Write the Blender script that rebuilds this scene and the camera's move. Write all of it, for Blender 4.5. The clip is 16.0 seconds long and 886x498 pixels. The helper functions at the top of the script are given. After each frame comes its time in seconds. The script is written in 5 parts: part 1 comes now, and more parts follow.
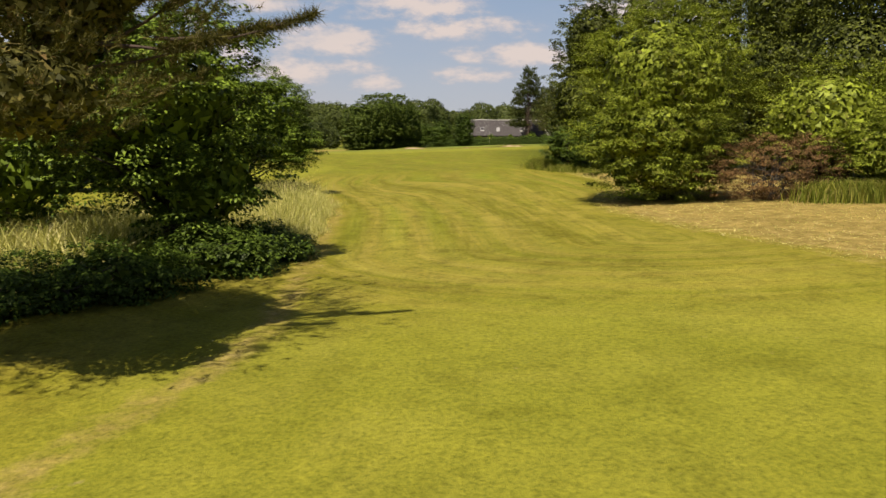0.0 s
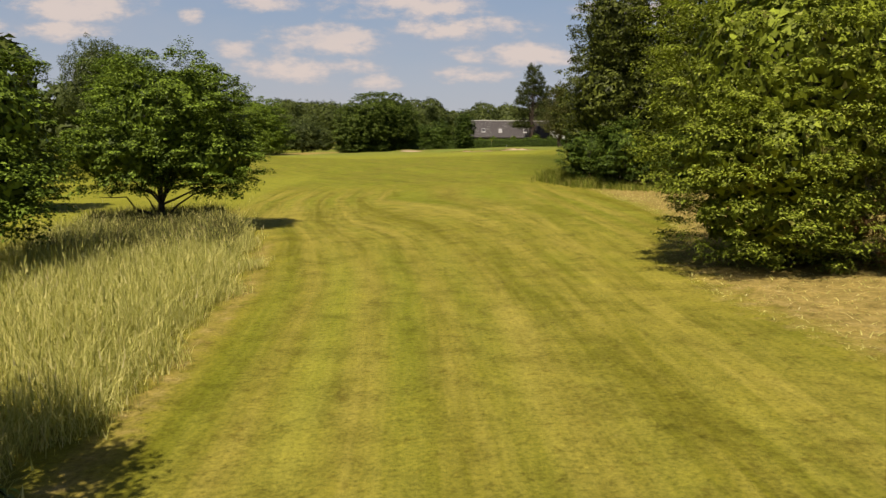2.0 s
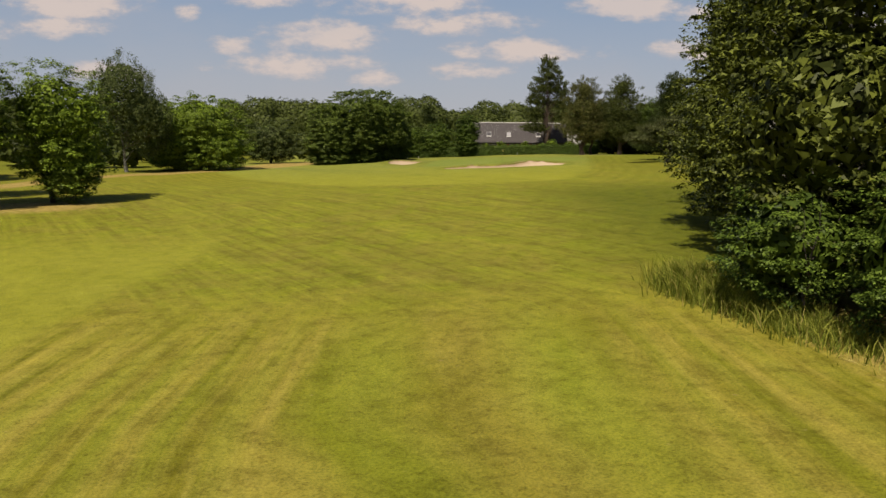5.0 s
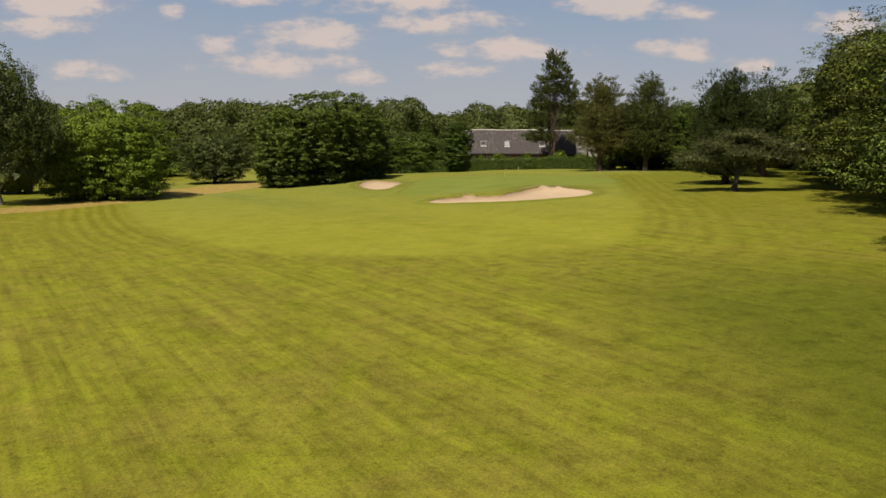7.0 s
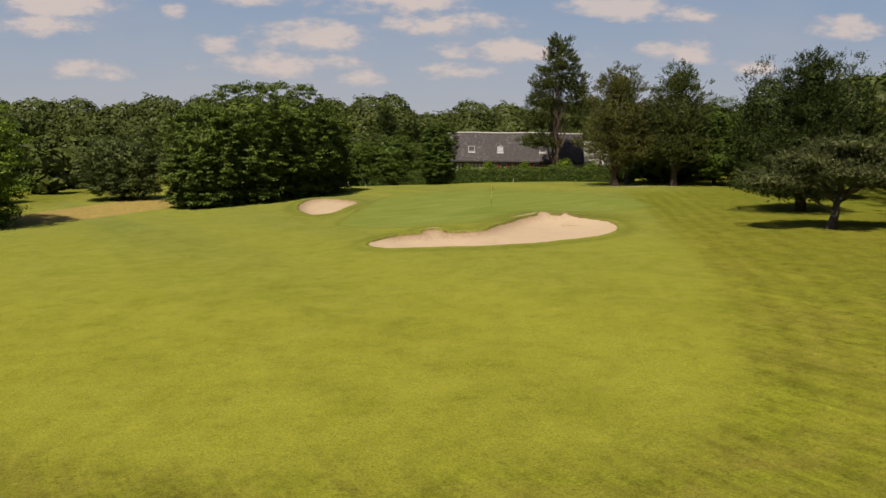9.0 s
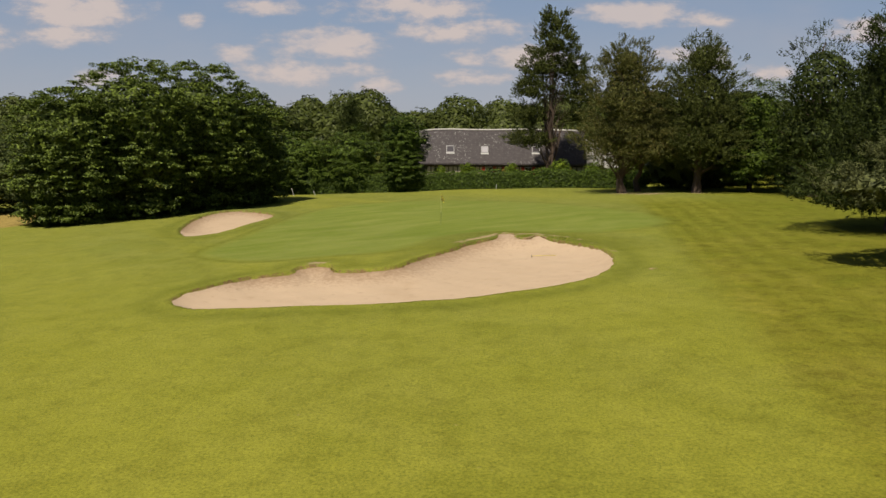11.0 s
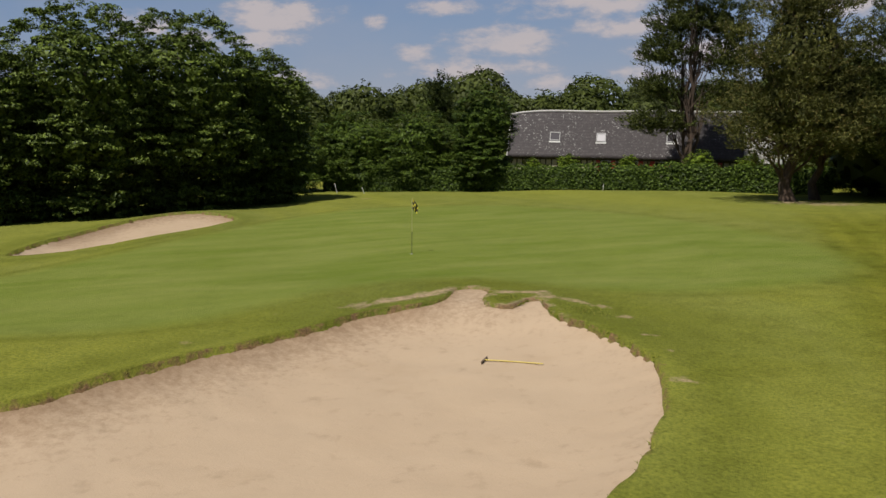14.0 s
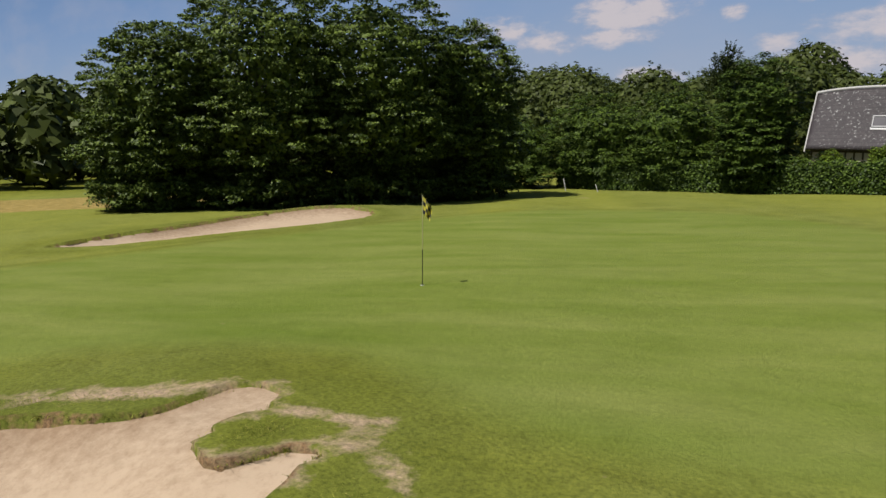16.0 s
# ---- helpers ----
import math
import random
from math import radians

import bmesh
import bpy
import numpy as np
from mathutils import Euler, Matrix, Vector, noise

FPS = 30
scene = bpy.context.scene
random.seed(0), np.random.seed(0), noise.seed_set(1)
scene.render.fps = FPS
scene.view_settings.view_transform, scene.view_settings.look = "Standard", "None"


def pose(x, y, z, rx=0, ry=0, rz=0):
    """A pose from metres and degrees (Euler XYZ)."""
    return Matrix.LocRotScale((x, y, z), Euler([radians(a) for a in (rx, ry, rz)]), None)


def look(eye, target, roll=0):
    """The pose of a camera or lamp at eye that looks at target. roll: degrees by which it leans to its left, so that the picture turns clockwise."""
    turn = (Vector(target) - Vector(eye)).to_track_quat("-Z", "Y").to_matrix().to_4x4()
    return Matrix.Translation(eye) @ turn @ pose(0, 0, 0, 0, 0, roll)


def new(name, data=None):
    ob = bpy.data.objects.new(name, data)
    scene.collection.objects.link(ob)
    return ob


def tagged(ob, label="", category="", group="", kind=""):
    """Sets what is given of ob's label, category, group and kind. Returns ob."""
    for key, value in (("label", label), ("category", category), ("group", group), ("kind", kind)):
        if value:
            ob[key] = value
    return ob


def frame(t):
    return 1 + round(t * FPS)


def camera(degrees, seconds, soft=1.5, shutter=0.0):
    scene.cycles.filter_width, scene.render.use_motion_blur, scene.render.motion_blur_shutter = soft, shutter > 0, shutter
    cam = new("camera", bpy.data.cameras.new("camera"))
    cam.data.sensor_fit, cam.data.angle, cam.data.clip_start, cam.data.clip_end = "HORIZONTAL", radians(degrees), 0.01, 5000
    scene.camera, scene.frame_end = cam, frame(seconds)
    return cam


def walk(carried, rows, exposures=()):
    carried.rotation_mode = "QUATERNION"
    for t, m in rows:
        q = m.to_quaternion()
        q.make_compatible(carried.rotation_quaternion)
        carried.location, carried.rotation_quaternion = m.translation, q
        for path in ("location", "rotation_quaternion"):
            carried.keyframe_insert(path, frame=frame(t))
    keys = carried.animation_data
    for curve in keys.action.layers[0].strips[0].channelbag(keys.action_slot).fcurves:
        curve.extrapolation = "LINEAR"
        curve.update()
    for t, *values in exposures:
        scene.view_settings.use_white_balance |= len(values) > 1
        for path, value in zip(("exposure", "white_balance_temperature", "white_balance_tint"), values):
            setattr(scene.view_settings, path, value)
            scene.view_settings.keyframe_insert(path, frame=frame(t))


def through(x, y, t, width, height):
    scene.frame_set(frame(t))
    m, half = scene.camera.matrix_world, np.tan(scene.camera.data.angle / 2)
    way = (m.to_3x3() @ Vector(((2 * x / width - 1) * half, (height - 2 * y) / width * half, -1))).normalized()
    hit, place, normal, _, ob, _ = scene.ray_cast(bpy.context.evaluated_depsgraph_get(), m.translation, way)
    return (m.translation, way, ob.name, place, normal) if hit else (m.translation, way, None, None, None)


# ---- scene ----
cam = camera(62.0, 16.0)
PATH = [
    (0, (-0.56, -0.164, 2.985), (-0.561, 1.812, 2.681), 0.5),
    (0.5, (-0.57, 2.256, 3.101), (-0.57, 4.233, 2.798), 0.6),
    (1, (-0.465, 5.161, 3.209), (-0.466, 7.138, 2.906), 0.6),
    (1.5, (-0.432, 8.263, 3.287), (-0.43, 10.24, 2.983), 0.9),
    (2, (-0.191, 11.892, 3.488), (-0.192, 13.869, 3.183), 0.7),
    (2.5, (-0.005, 15.743, 3.643), (-0.007, 17.719, 3.336), 0.8),
    (3, (-0.022, 20.093, 3.784), (-0.027, 22.069, 3.476), 0.6),
    (3.5, (-0.155, 25.047, 4.096), (-0.164, 27.023, 3.785), 0.6),
    (4, (-0.471, 30.902, 4.47), (-0.477, 32.877, 4.158), 0.6),
    (6.5, (-0.445, 67.119, 7.396), (-0.416, 69.093, 7.076), 0.4),
    (7, (-0.256, 74.307, 7.714), (-0.217, 76.281, 7.396), 0.4),
    (7.5, (0.347, 81.384, 7.998), (0.392, 83.358, 7.68), 0.5),
    (8, (1.105, 88.297, 8.035), (1.152, 90.271, 7.719), 0.5),
    (8.5, (2.405, 95.012, 8.023), (2.445, 96.986, 7.707), 0.5),
    (9, (3.862, 101.283, 7.972), (3.9, 103.257, 7.657), 0.7),
    (11.5, (11.667, 126.907, 6.323), (11.63, 128.885, 6.027), 0.3),
    (12, (12.855, 130.877, 6.122), (12.768, 132.853, 5.825), 0.4),
    (12.5, (14.052, 134.99, 5.864), (13.907, 136.962, 5.565), 0.4),
    (13, (15.2, 138.932, 5.672), (14.989, 140.897, 5.369), 0.7),
    (13.5, (16.45, 142.786, 5.434), (16.153, 144.74, 5.128), 0.9),
    (14, (17.642, 146.652, 5.234), (17.192, 148.576, 4.925), 0.8),
    (14.5, (18.696, 150.426, 5.015), (18.07, 152.3, 4.702), 0.7),
    (15, (19.654, 154.035, 4.781), (18.845, 155.836, 4.466), 0.5),
    (15.5, (20.628, 157.395, 4.711), (19.616, 159.089, 4.385), 0.7),
    (16, (21.444, 160.74, 4.346), (20.197, 162.27, 4.023), 0.4),
]
walk(cam, [(t, look(e, g, r)) for t, e, g, r in PATH],
     [(0, 0.66, 6900, 10), (2, 0.56, 6900, 10), (4, 0.47, 6900, 10), (7, 0.43, 6950, 10), (9, 0.40, 6800, 10), (12.5, 0.26, 6650, 10), (14, 0.14, 6180, 10), (14.5, 0.13, 6020, 10), (15.5, 0.26, 5880, 10), (16, 0.36, 5980, 10)])

# ---- light ----
SUN_EL, SUN_AZ = radians(61), math.atan2(-0.45, -0.9)   # azimuth of the sun, from +y towards +x
to_sun = Vector((math.sin(SUN_AZ) * math.cos(SUN_EL), math.cos(SUN_AZ) * math.cos(SUN_EL), math.sin(SUN_EL)))
sun = new("sun", bpy.data.lights.new("sun", "SUN"))
sun.data.energy, sun.data.angle, sun.data.color = 5.0, radians(0.6), (1.0, 0.93, 0.80)
sun.matrix_world = look(to_sun * 100, (0, 0, 0))

# (u, v, half width, half height): clouds by their slope to the right and upwards, seen from the course
CLOUDS = [(-.49, .165, .09, .022), (-.50, .128, .06, .012), (-.335, .150, .016, .009), (-.235, .166, .05, .010),
          (-.275, .106, .028, .013), (-.165, .122, .075, .019), (-.20, .086, .09, .014), (-.05, .166, .10, .018),
          (.02, .140, .08, .014), (.11, .106, .10, .013), (.03, .079, .05, .010), (-.09, .066, .035, .011),
          (-.45, .076, .06, .012), (.25, .164, .07, .014), (.34, .157, .04, .010), (.33, .108, .045, .014),
          (.43, .092, .03, .010), (-.72, .155, .05, .020), (-.60, .13, .05, .014), (.55, .14, .06, .016)]


def make_sky():
    w = bpy.data.worlds.new("sky")
    scene.world = w
    w.use_nodes = True
    nt = w.node_tree
    nt.nodes.clear()
    nd, ln = nt.nodes.new, nt.links.new

    def op(kind, a, b=None, c=None):
        n = nd("ShaderNodeMath")
        n.operation = kind
        for k, v in enumerate((a, b, c)):
            if v is None:
                continue
            if isinstance(v, (int, float)):
                n.inputs[k].default_value = v
            else:
                ln(v, n.inputs[k])
        return n.outputs[0]

    sky = nd("ShaderNodeTexSky")
    sky.sky_type, sky.sun_disc = "NISHITA", False
    sky.sun_elevation, sky.sun_rotation = SUN_EL, SUN_AZ
    sky.air_density, sky.dust_density, sky.ozone_density = 1.0, 1.6, 1.2
    co = nd("ShaderNodeTexCoord")
    sep = nd("ShaderNodeSeparateXYZ")
    ln(co.outputs["Generated"], sep.inputs[0])
    y = op("MAXIMUM", op("ABSOLUTE", sep.outputs[1]), 0.15)
    u, v = op("DIVIDE", sep.outputs[0], y), op("DIVIDE", sep.outputs[2], y)
    total = None
    for cu, cv, a, b in CLOUDS:
        du, dv = op("DIVIDE", op("SUBTRACT", u, cu), a * 1.2), op("DIVIDE", op("SUBTRACT", v, cv), b * 1.3)
        blob = op("SUBTRACT", 1.0, op("ADD", op("MULTIPLY", du, du), op("MULTIPLY", dv, dv)))
        total = blob if total is None else op("MAXIMUM", total, blob)
    com = nd("ShaderNodeCombineXYZ")
    ln(u, com.inputs[0])
    ln(op("MULTIPLY", v, 2.2), com.inputs[1])
    puff = nd("ShaderNodeTexNoise")
    puff.inputs["Scale"].default_value, puff.inputs["Detail"].default_value, puff.inputs["Roughness"].default_value = 13, 9, 0.62
    ln(com.outputs[0], puff.inputs["Vector"])
    veil = nd("ShaderNodeTexNoise")
    veil.inputs["Scale"].default_value, veil.inputs["Detail"].default_value = 5.0, 5
    ln(com.outputs[0], veil.inputs["Vector"])
    dens = op("ADD", op("MAXIMUM", total, -1.0), op("MULTIPLY", op("SUBTRACT", puff.outputs[0], 0.5), 5.2))
    ramp = nd("ShaderNodeMapRange")
    ramp.interpolation_type = "SMOOTHSTEP"
    ramp.inputs["From Min"].default_value, ramp.inputs["From Max"].default_value = -0.15, 1.15
    ln(dens, ramp.inputs["Value"])
    haze = nd("ShaderNodeMapRange")
    haze.inputs["From Min"].default_value, haze.inputs["From Max"].default_value = 0.42, 0.75
    haze.inputs["To Max"].default_value = 0.32
    ln(veil.outputs[0], haze.inputs["Value"])
    # hazy and paler towards the horizon
    band = nd("ShaderNodeValToRGB")
    els = band.color_ramp.elements
    els[0].position, els[0].color = 0.0, (6.6, 6.9, 7.8, 1)
    els[1].position, els[1].color = 0.5, (1.5, 3.1, 6.6, 1)
    mid = els.new(0.16)
    mid.color = (4.0, 5.3, 7.6, 1)
    ln(op("MAXIMUM", v, 0.0), band.inputs[0])
    low = nd("ShaderNodeMapRange")
    low.interpolation_type = "SMOOTHSTEP"
    for k, val in (("From Min", 0.2), ("From Max", 0.8), ("To Min", 0.85), ("To Max", 0.0)):
        low.inputs[k].default_value = val
    ln(v, low.inputs["Value"])
    pale = nd("ShaderNodeMix")
    pale.data_type = "RGBA"
    ln(low.outputs[0], pale.inputs["Factor"])
    ln(sky.outputs[0], pale.inputs["A"])
    ln(band.outputs[0], pale.inputs["B"])
    amount = op("MINIMUM", op("ADD", op("MULTIPLY", ramp.outputs[0], 0.85), op("MULTIPLY", haze.outputs[0], low.outputs[0])), 0.93)
    # undersides of the clouds are greyer than their tops
    mix = nd("ShaderNodeMix")
    mix.data_type = "RGBA"
    ln(amount, mix.inputs["Factor"])
    ln(pale.outputs["Result"], mix.inputs["A"])
    tone = nd("ShaderNodeMix")
    tone.data_type = "RGBA"
    ln(ramp.outputs[0], tone.inputs["Factor"])
    tone.inputs["A"].default_value, tone.inputs["B"].default_value = (6.6, 6.3, 6.8, 1), (9.2, 8.0, 7.7, 1)
    ln(tone.outputs["Result"], mix.inputs["B"])
    bg = nd("ShaderNodeBackground")
    bg.inputs["Strength"].default_value = 0.0515
    ln(mix.outputs["Result"], bg.inputs["Color"])
    out = nd("ShaderNodeOutputWorld")
    ln(bg.outputs[0], out.inputs[0])


make_sky()


# ---- materials ----
def nodes_of(name):
    m = bpy.data.materials.new(name)
    m.use_nodes = True
    nt = m.node_tree
    return m, nt, nt.nodes["Principled BSDF"], nt.nodes["Material Output"]


def noise_node(nt, vec, scale, detail=4, rough=0.55, dist=0.0):
    n = nt.nodes.new("ShaderNodeTexNoise")
    for k, v in (("Scale", scale), ("Detail", detail), ("Roughness", rough), ("Distortion", dist)):
        n.inputs[k].default_value = v
    if vec is not None:
        nt.links.new(vec, n.inputs["Vector"])
    return n.outputs[0]


def ramp_node(nt, fac, stops):
    r = nt.nodes.new("ShaderNodeValToRGB")
    els = r.color_ramp.elements
    while len(els) < len(stops):
        els.new(0.5)
    for e, (p, c) in zip(els, stops):
        e.position, e.color = p, (*c, 1) if len(c) == 3 else c
    nt.links.new(fac, r.inputs[0])
    return r.outputs[0]


def mix_node(nt, fac, a, b, mode="MIX"):
    n = nt.nodes.new("ShaderNodeMix")
    n.data_type, n.blend_type = "RGBA", mode
    for v, k in ((fac, "Factor"), (a, "A"), (b, "B")):
        if isinstance(v, (int, float)):
            n.inputs[k].default_value = v
        elif isinstance(v, tuple):
            n.inputs[k].default_value = (*v, 1)
        else:
            nt.links.new(v, n.inputs[k])
    return n.outputs["Result"]


def math_node(nt, kind, a, b=0.0):
    n = nt.nodes.new("ShaderNodeMath")
    n.operation = kind
    for k, v in enumerate((a, b)):
        if isinstance(v, (int, float)):
            n.inputs[k].default_value = v
        else:
            nt.links.new(v, n.inputs[k])
    return n.outputs[0]


def bump_node(nt, height, strength, distance, bsdf):
    b = nt.nodes.new("ShaderNodeBump")
    b.inputs["Strength"].default_value, b.inputs["Distance"].default_value = strength, distance
    nt.links.new(height, b.inputs["Height"])
    nt.links.new(b.outputs[0], bsdf.inputs["Normal"])


def place_of(nt):
    return nt.nodes.new("ShaderNodeTexCoord").outputs["Object"]


def leaf_material(name, dark, light, through=0.35, rough=0.5, tired=None):
    """Foliage: every leaf its own tint between dark and light, some light passing through."""
    m, nt, bsdf, out = nodes_of(name)
    dark, mid, light = tuple(c * 0.46 for c in dark), tuple((a + b) * 0.26 for a, b in zip(dark, light)), tuple(c * 0.84 for c in light)
    tired = tuple(c * 0.62 for c in tired) if tired else None
    through *= 0.6
    geo = nt.nodes.new("ShaderNodeNewGeometry")
    stops = [(0.0, dark), (0.5, mid), (0.88, light), (1.0, tired or light)]
    col = ramp_node(nt, geo.outputs["Random Per Island"], stops)
    big = noise_node(nt, place_of(nt), 0.45, 3)
    col = mix_node(nt, math_node(nt, "MULTIPLY", big, 0.35), col, tuple(c * 0.6 for c in dark))
    nt.links.new(col, bsdf.inputs["Base Color"])
    bsdf.inputs["Roughness"].default_value = rough
    bsdf.inputs["Specular IOR Level"].default_value = 0.10
    tr = nt.nodes.new("ShaderNodeBsdfTranslucent")
    nt.links.new(mix_node(nt, 1.0, col, (1.0, 1.1, 0.55), "MULTIPLY"), tr.inputs["Color"])
    sh = nt.nodes.new("ShaderNodeMixShader")
    sh.inputs[0].default_value = through
    nt.links.new(bsdf.outputs[0], sh.inputs[1])
    nt.links.new(tr.outputs[0], sh.inputs[2])
    nt.links.new(sh.outputs[0], out.inputs["Surface"])
    return m


def rough_material(name, a, b, scale, bump=0.3, dist=0.02, rough=0.85, c=None):
    """A matt surface with grain and larger stains."""
    m, nt, bsdf, out = nodes_of(name)
    p = place_of(nt)
    fine, wide = noise_node(nt, p, scale, 6, 0.65), noise_node(nt, p, scale * 0.12, 4)
    col = mix_node(nt, fine, tuple(k * 0.66 for k in a), tuple(k * 0.66 for k in b))
    if c:
        col = mix_node(nt, ramp_node(nt, wide, [(0.45, (0, 0, 0)), (0.7, (1, 1, 1))]), col, c)
    nt.links.new(col, bsdf.inputs["Base Color"])
    bsdf.inputs["Roughness"].default_value = rough
    bump_node(nt, fine, bump, dist, bsdf)
    return m


def bark_material(name, a, b):
    m, nt, bsdf, out = nodes_of(name)
    p = place_of(nt)
    mp = nt.nodes.new("ShaderNodeMapping")
    mp.inputs["Scale"].default_value = (7, 7, 1.2)
    nt.links.new(p, mp.inputs[0])
    f = noise_node(nt, mp.outputs[0], 2.0, 6, 0.7, 0.4)
    a, b = tuple(c * 0.6 for c in a), tuple(c * 0.6 for c in b)
    nt.links.new(ramp_node(nt, f, [(0.3, a), (0.7, b)]), bsdf.inputs["Base Color"])
    bsdf.inputs["Roughness"].default_value = 0.9
    bump_node(nt, f, 0.8, 0.05, bsdf)
    return m


def ground_material():
    """Mown grass; the masks on the mesh say where it is dry, a putting surface, closely mown, or bare."""
    m, nt, bsdf, out = nodes_of("mown_grass")
    p = place_of(nt)
    att = nt.nodes.new("ShaderNodeAttribute")
    att.attribute_name = "zone"
    sep = nt.nodes.new("ShaderNodeSeparateColor")
    nt.links.new(att.outputs["Color"], sep.inputs[0])
    dry, putt, close = sep.outputs[0], sep.outputs[1], sep.outputs[2]
    att2 = nt.nodes.new("ShaderNodeAttribute")
    att2.attribute_name = "wear"
    sep2 = nt.nodes.new("ShaderNodeSeparateColor")
    nt.links.new(att2.outputs["Color"], sep2.inputs[0])
    bare, stripe, lush = sep2.outputs[0], sep2.outputs[1], sep2.outputs[2]
    blade = noise_node(nt, p, 16.0, 8, 0.75)
    tuft = noise_node(nt, p, 2.6, 7, 0.7)
    patch = noise_node(nt, p, 0.33, 6, 0.62, 0.6)
    field = noise_node(nt, p, 0.06, 4, 0.55, 0.5)
    # swaths left by the mowers, wandering a little
    bend = nt.nodes.new("ShaderNodeTexNoise")
    bend.inputs["Scale"].default_value, bend.inputs["Detail"].default_value = 0.035, 2
    nt.links.new(p, bend.inputs["Vector"])
    ln_att = nt.nodes.new("ShaderNodeAttribute")
    ln_att.attribute_name = "lane"
    px = nt.nodes.new("ShaderNodeSeparateXYZ")
    nt.links.new(p, px.inputs[0])

    def swath(across, along):
        c = nt.nodes.new("ShaderNodeCombineXYZ")
        nt.links.new(math_node(nt, "MULTIPLY", ln_att.outputs["Fac"], across), c.inputs[0])
        nt.links.new(math_node(nt, "MULTIPLY", px.outputs[1], along), c.inputs[1])
        return c.outputs[0]

    run = math_node(nt, "ADD", math_node(nt, "MULTIPLY", noise_node(nt, swath(0.85, 0.03), 1.0, 5, 0.62, 0.25), 0.6),
                    math_node(nt, "MULTIPLY", noise_node(nt, swath(3.4, 0.22), 1.0, 6, 0.7, 0.2), 0.4))
    rough_col = ramp_node(nt, patch, [(0.30, (0.172, 0.182, 0.014)), (0.5, (0.285, 0.244, 0.026)), (0.70, (0.390, 0.306, 0.070))])
    rough_col = mix_node(nt, math_node(nt, "MULTIPLY", field, 0.6), rough_col, (0.255, 0.245, 0.024))
    run_mask = ramp_node(nt, run, [(0.40, (0, 0, 0)), (0.60, (1, 1, 1))])
    run_col = mix_node(nt, run_mask, (0.155, 0.148, 0.014), (0.425, 0.356, 0.075))
    rough_col = mix_node(nt, math_node(nt, "MULTIPLY", stripe, 0.72), rough_col, run_col)
    wv = nt.nodes.new("ShaderNodeTexWave")
    wv.wave_type, wv.bands_direction = "BANDS", "X"
    for k, v in (("Scale", 0.24), ("Distortion", 2.0), ("Detail", 2.0), ("Detail Scale", 0.2), ("Detail Roughness", 0.5)):
        wv.inputs[k].default_value = v
    nt.links.new(swath(1.0, 0.25), wv.inputs["Vector"])
    here = ramp_node(nt, noise_node(nt, p, 0.09, 4, 0.6), [(0.47, (0, 0, 0)), (0.66, (1, 1, 1))])
    att3 = nt.nodes.new("ShaderNodeAttribute")
    att3.attribute_name = "mow"
    sep3 = nt.nodes.new("ShaderNodeSeparateColor")
    nt.links.new(att3.outputs["Color"], sep3.inputs[0])
    swirl, contour, tracks, sweep = sep3.outputs[0], sep3.outputs[1], sep3.outputs[2], att3.outputs["Alpha"]
    zonal = math_node(nt, "MAXIMUM", math_node(nt, "MULTIPLY", math_node(nt, "MULTIPLY", here, stripe), 0.35), math_node(nt, "MULTIPLY", swirl, 0.8))
    lines = math_node(nt, "MULTIPLY", wv.outputs["Fac"], math_node(nt, "MULTIPLY", zonal, math_node(nt, "ADD", 0.35, patch)))
    rough_col = mix_node(nt, math_node(nt, "MULTIPLY", zonal, 0.4), rough_col, (0.150, 0.135, 0.014))
    rough_col = mix_node(nt, lines, rough_col, (0.235, 0.285, 0.022))
    # longer grass across the hollow: slanting swathes, brown thatch showing between, and tracks curving round the fairway
    mp2 = nt.nodes.new("ShaderNodeMapping")
    mp2.vector_type = "TEXTURE"
    mp2.inputs["Scale"].default_value = (1.0, 20.0, 1.0)
    mp2.inputs["Rotation"].default_value = (0, 0, radians(33))
    nt.links.new(p, mp2.inputs[0])
    slant = ramp_node(nt, noise_node(nt, mp2.outputs[0], 0.62, 8, 0.68, 0.3), [(0.34, (0, 0, 0)), (0.66, (1, 1, 1))])
    thatch = ramp_node(nt, noise_node(nt, p, 0.28, 9, 0.74, 0.8), [(0.38, (0, 0, 0)), (0.62, (1, 1, 1))])
    slant2 = ramp_node(nt, noise_node(nt, mp2.outputs[0], 2.3, 8, 0.72, 0.2), [(0.36, (0, 0, 0)), (0.64, (1, 1, 1))])
    slant = mix_node(nt, 0.62, slant, slant2)
    sweep_col = mix_node(nt, slant, (0.134, 0.140, 0.014), (0.300, 0.326, 0.028))
    sweep_col = mix_node(nt, math_node(nt, "MULTIPLY", thatch, 0.43), sweep_col, (0.270, 0.200, 0.050))
    rough_col = mix_node(nt, sweep, rough_col, sweep_col)
    fresh = att.outputs["Alpha"]
    rough_col = mix_node(nt, math_node(nt, "MULTIPLY", fresh, 0.85), rough_col, mix_node(nt, patch, (0.115, 0.150, 0.014), (0.215, 0.222, 0.034)))
    wob = math_node(nt, "MULTIPLY", math_node(nt, "ADD", bend.outputs[0], math_node(nt, "MULTIPLY", patch, 0.12)), 1.1)
    ridge = math_node(nt, "SINE", math_node(nt, "MULTIPLY", math_node(nt, "ADD", contour, wob), 5.6))
    ridge = ramp_node(nt, math_node(nt, "ADD", math_node(nt, "MULTIPLY", ridge, 0.30), math_node(nt, "ADD", math_node(nt, "MULTIPLY", patch, 0.6), math_node(nt, "MULTIPLY", tuft, 0.4))), [(0.30, (0, 0, 0)), (0.72, (1, 1, 1))])
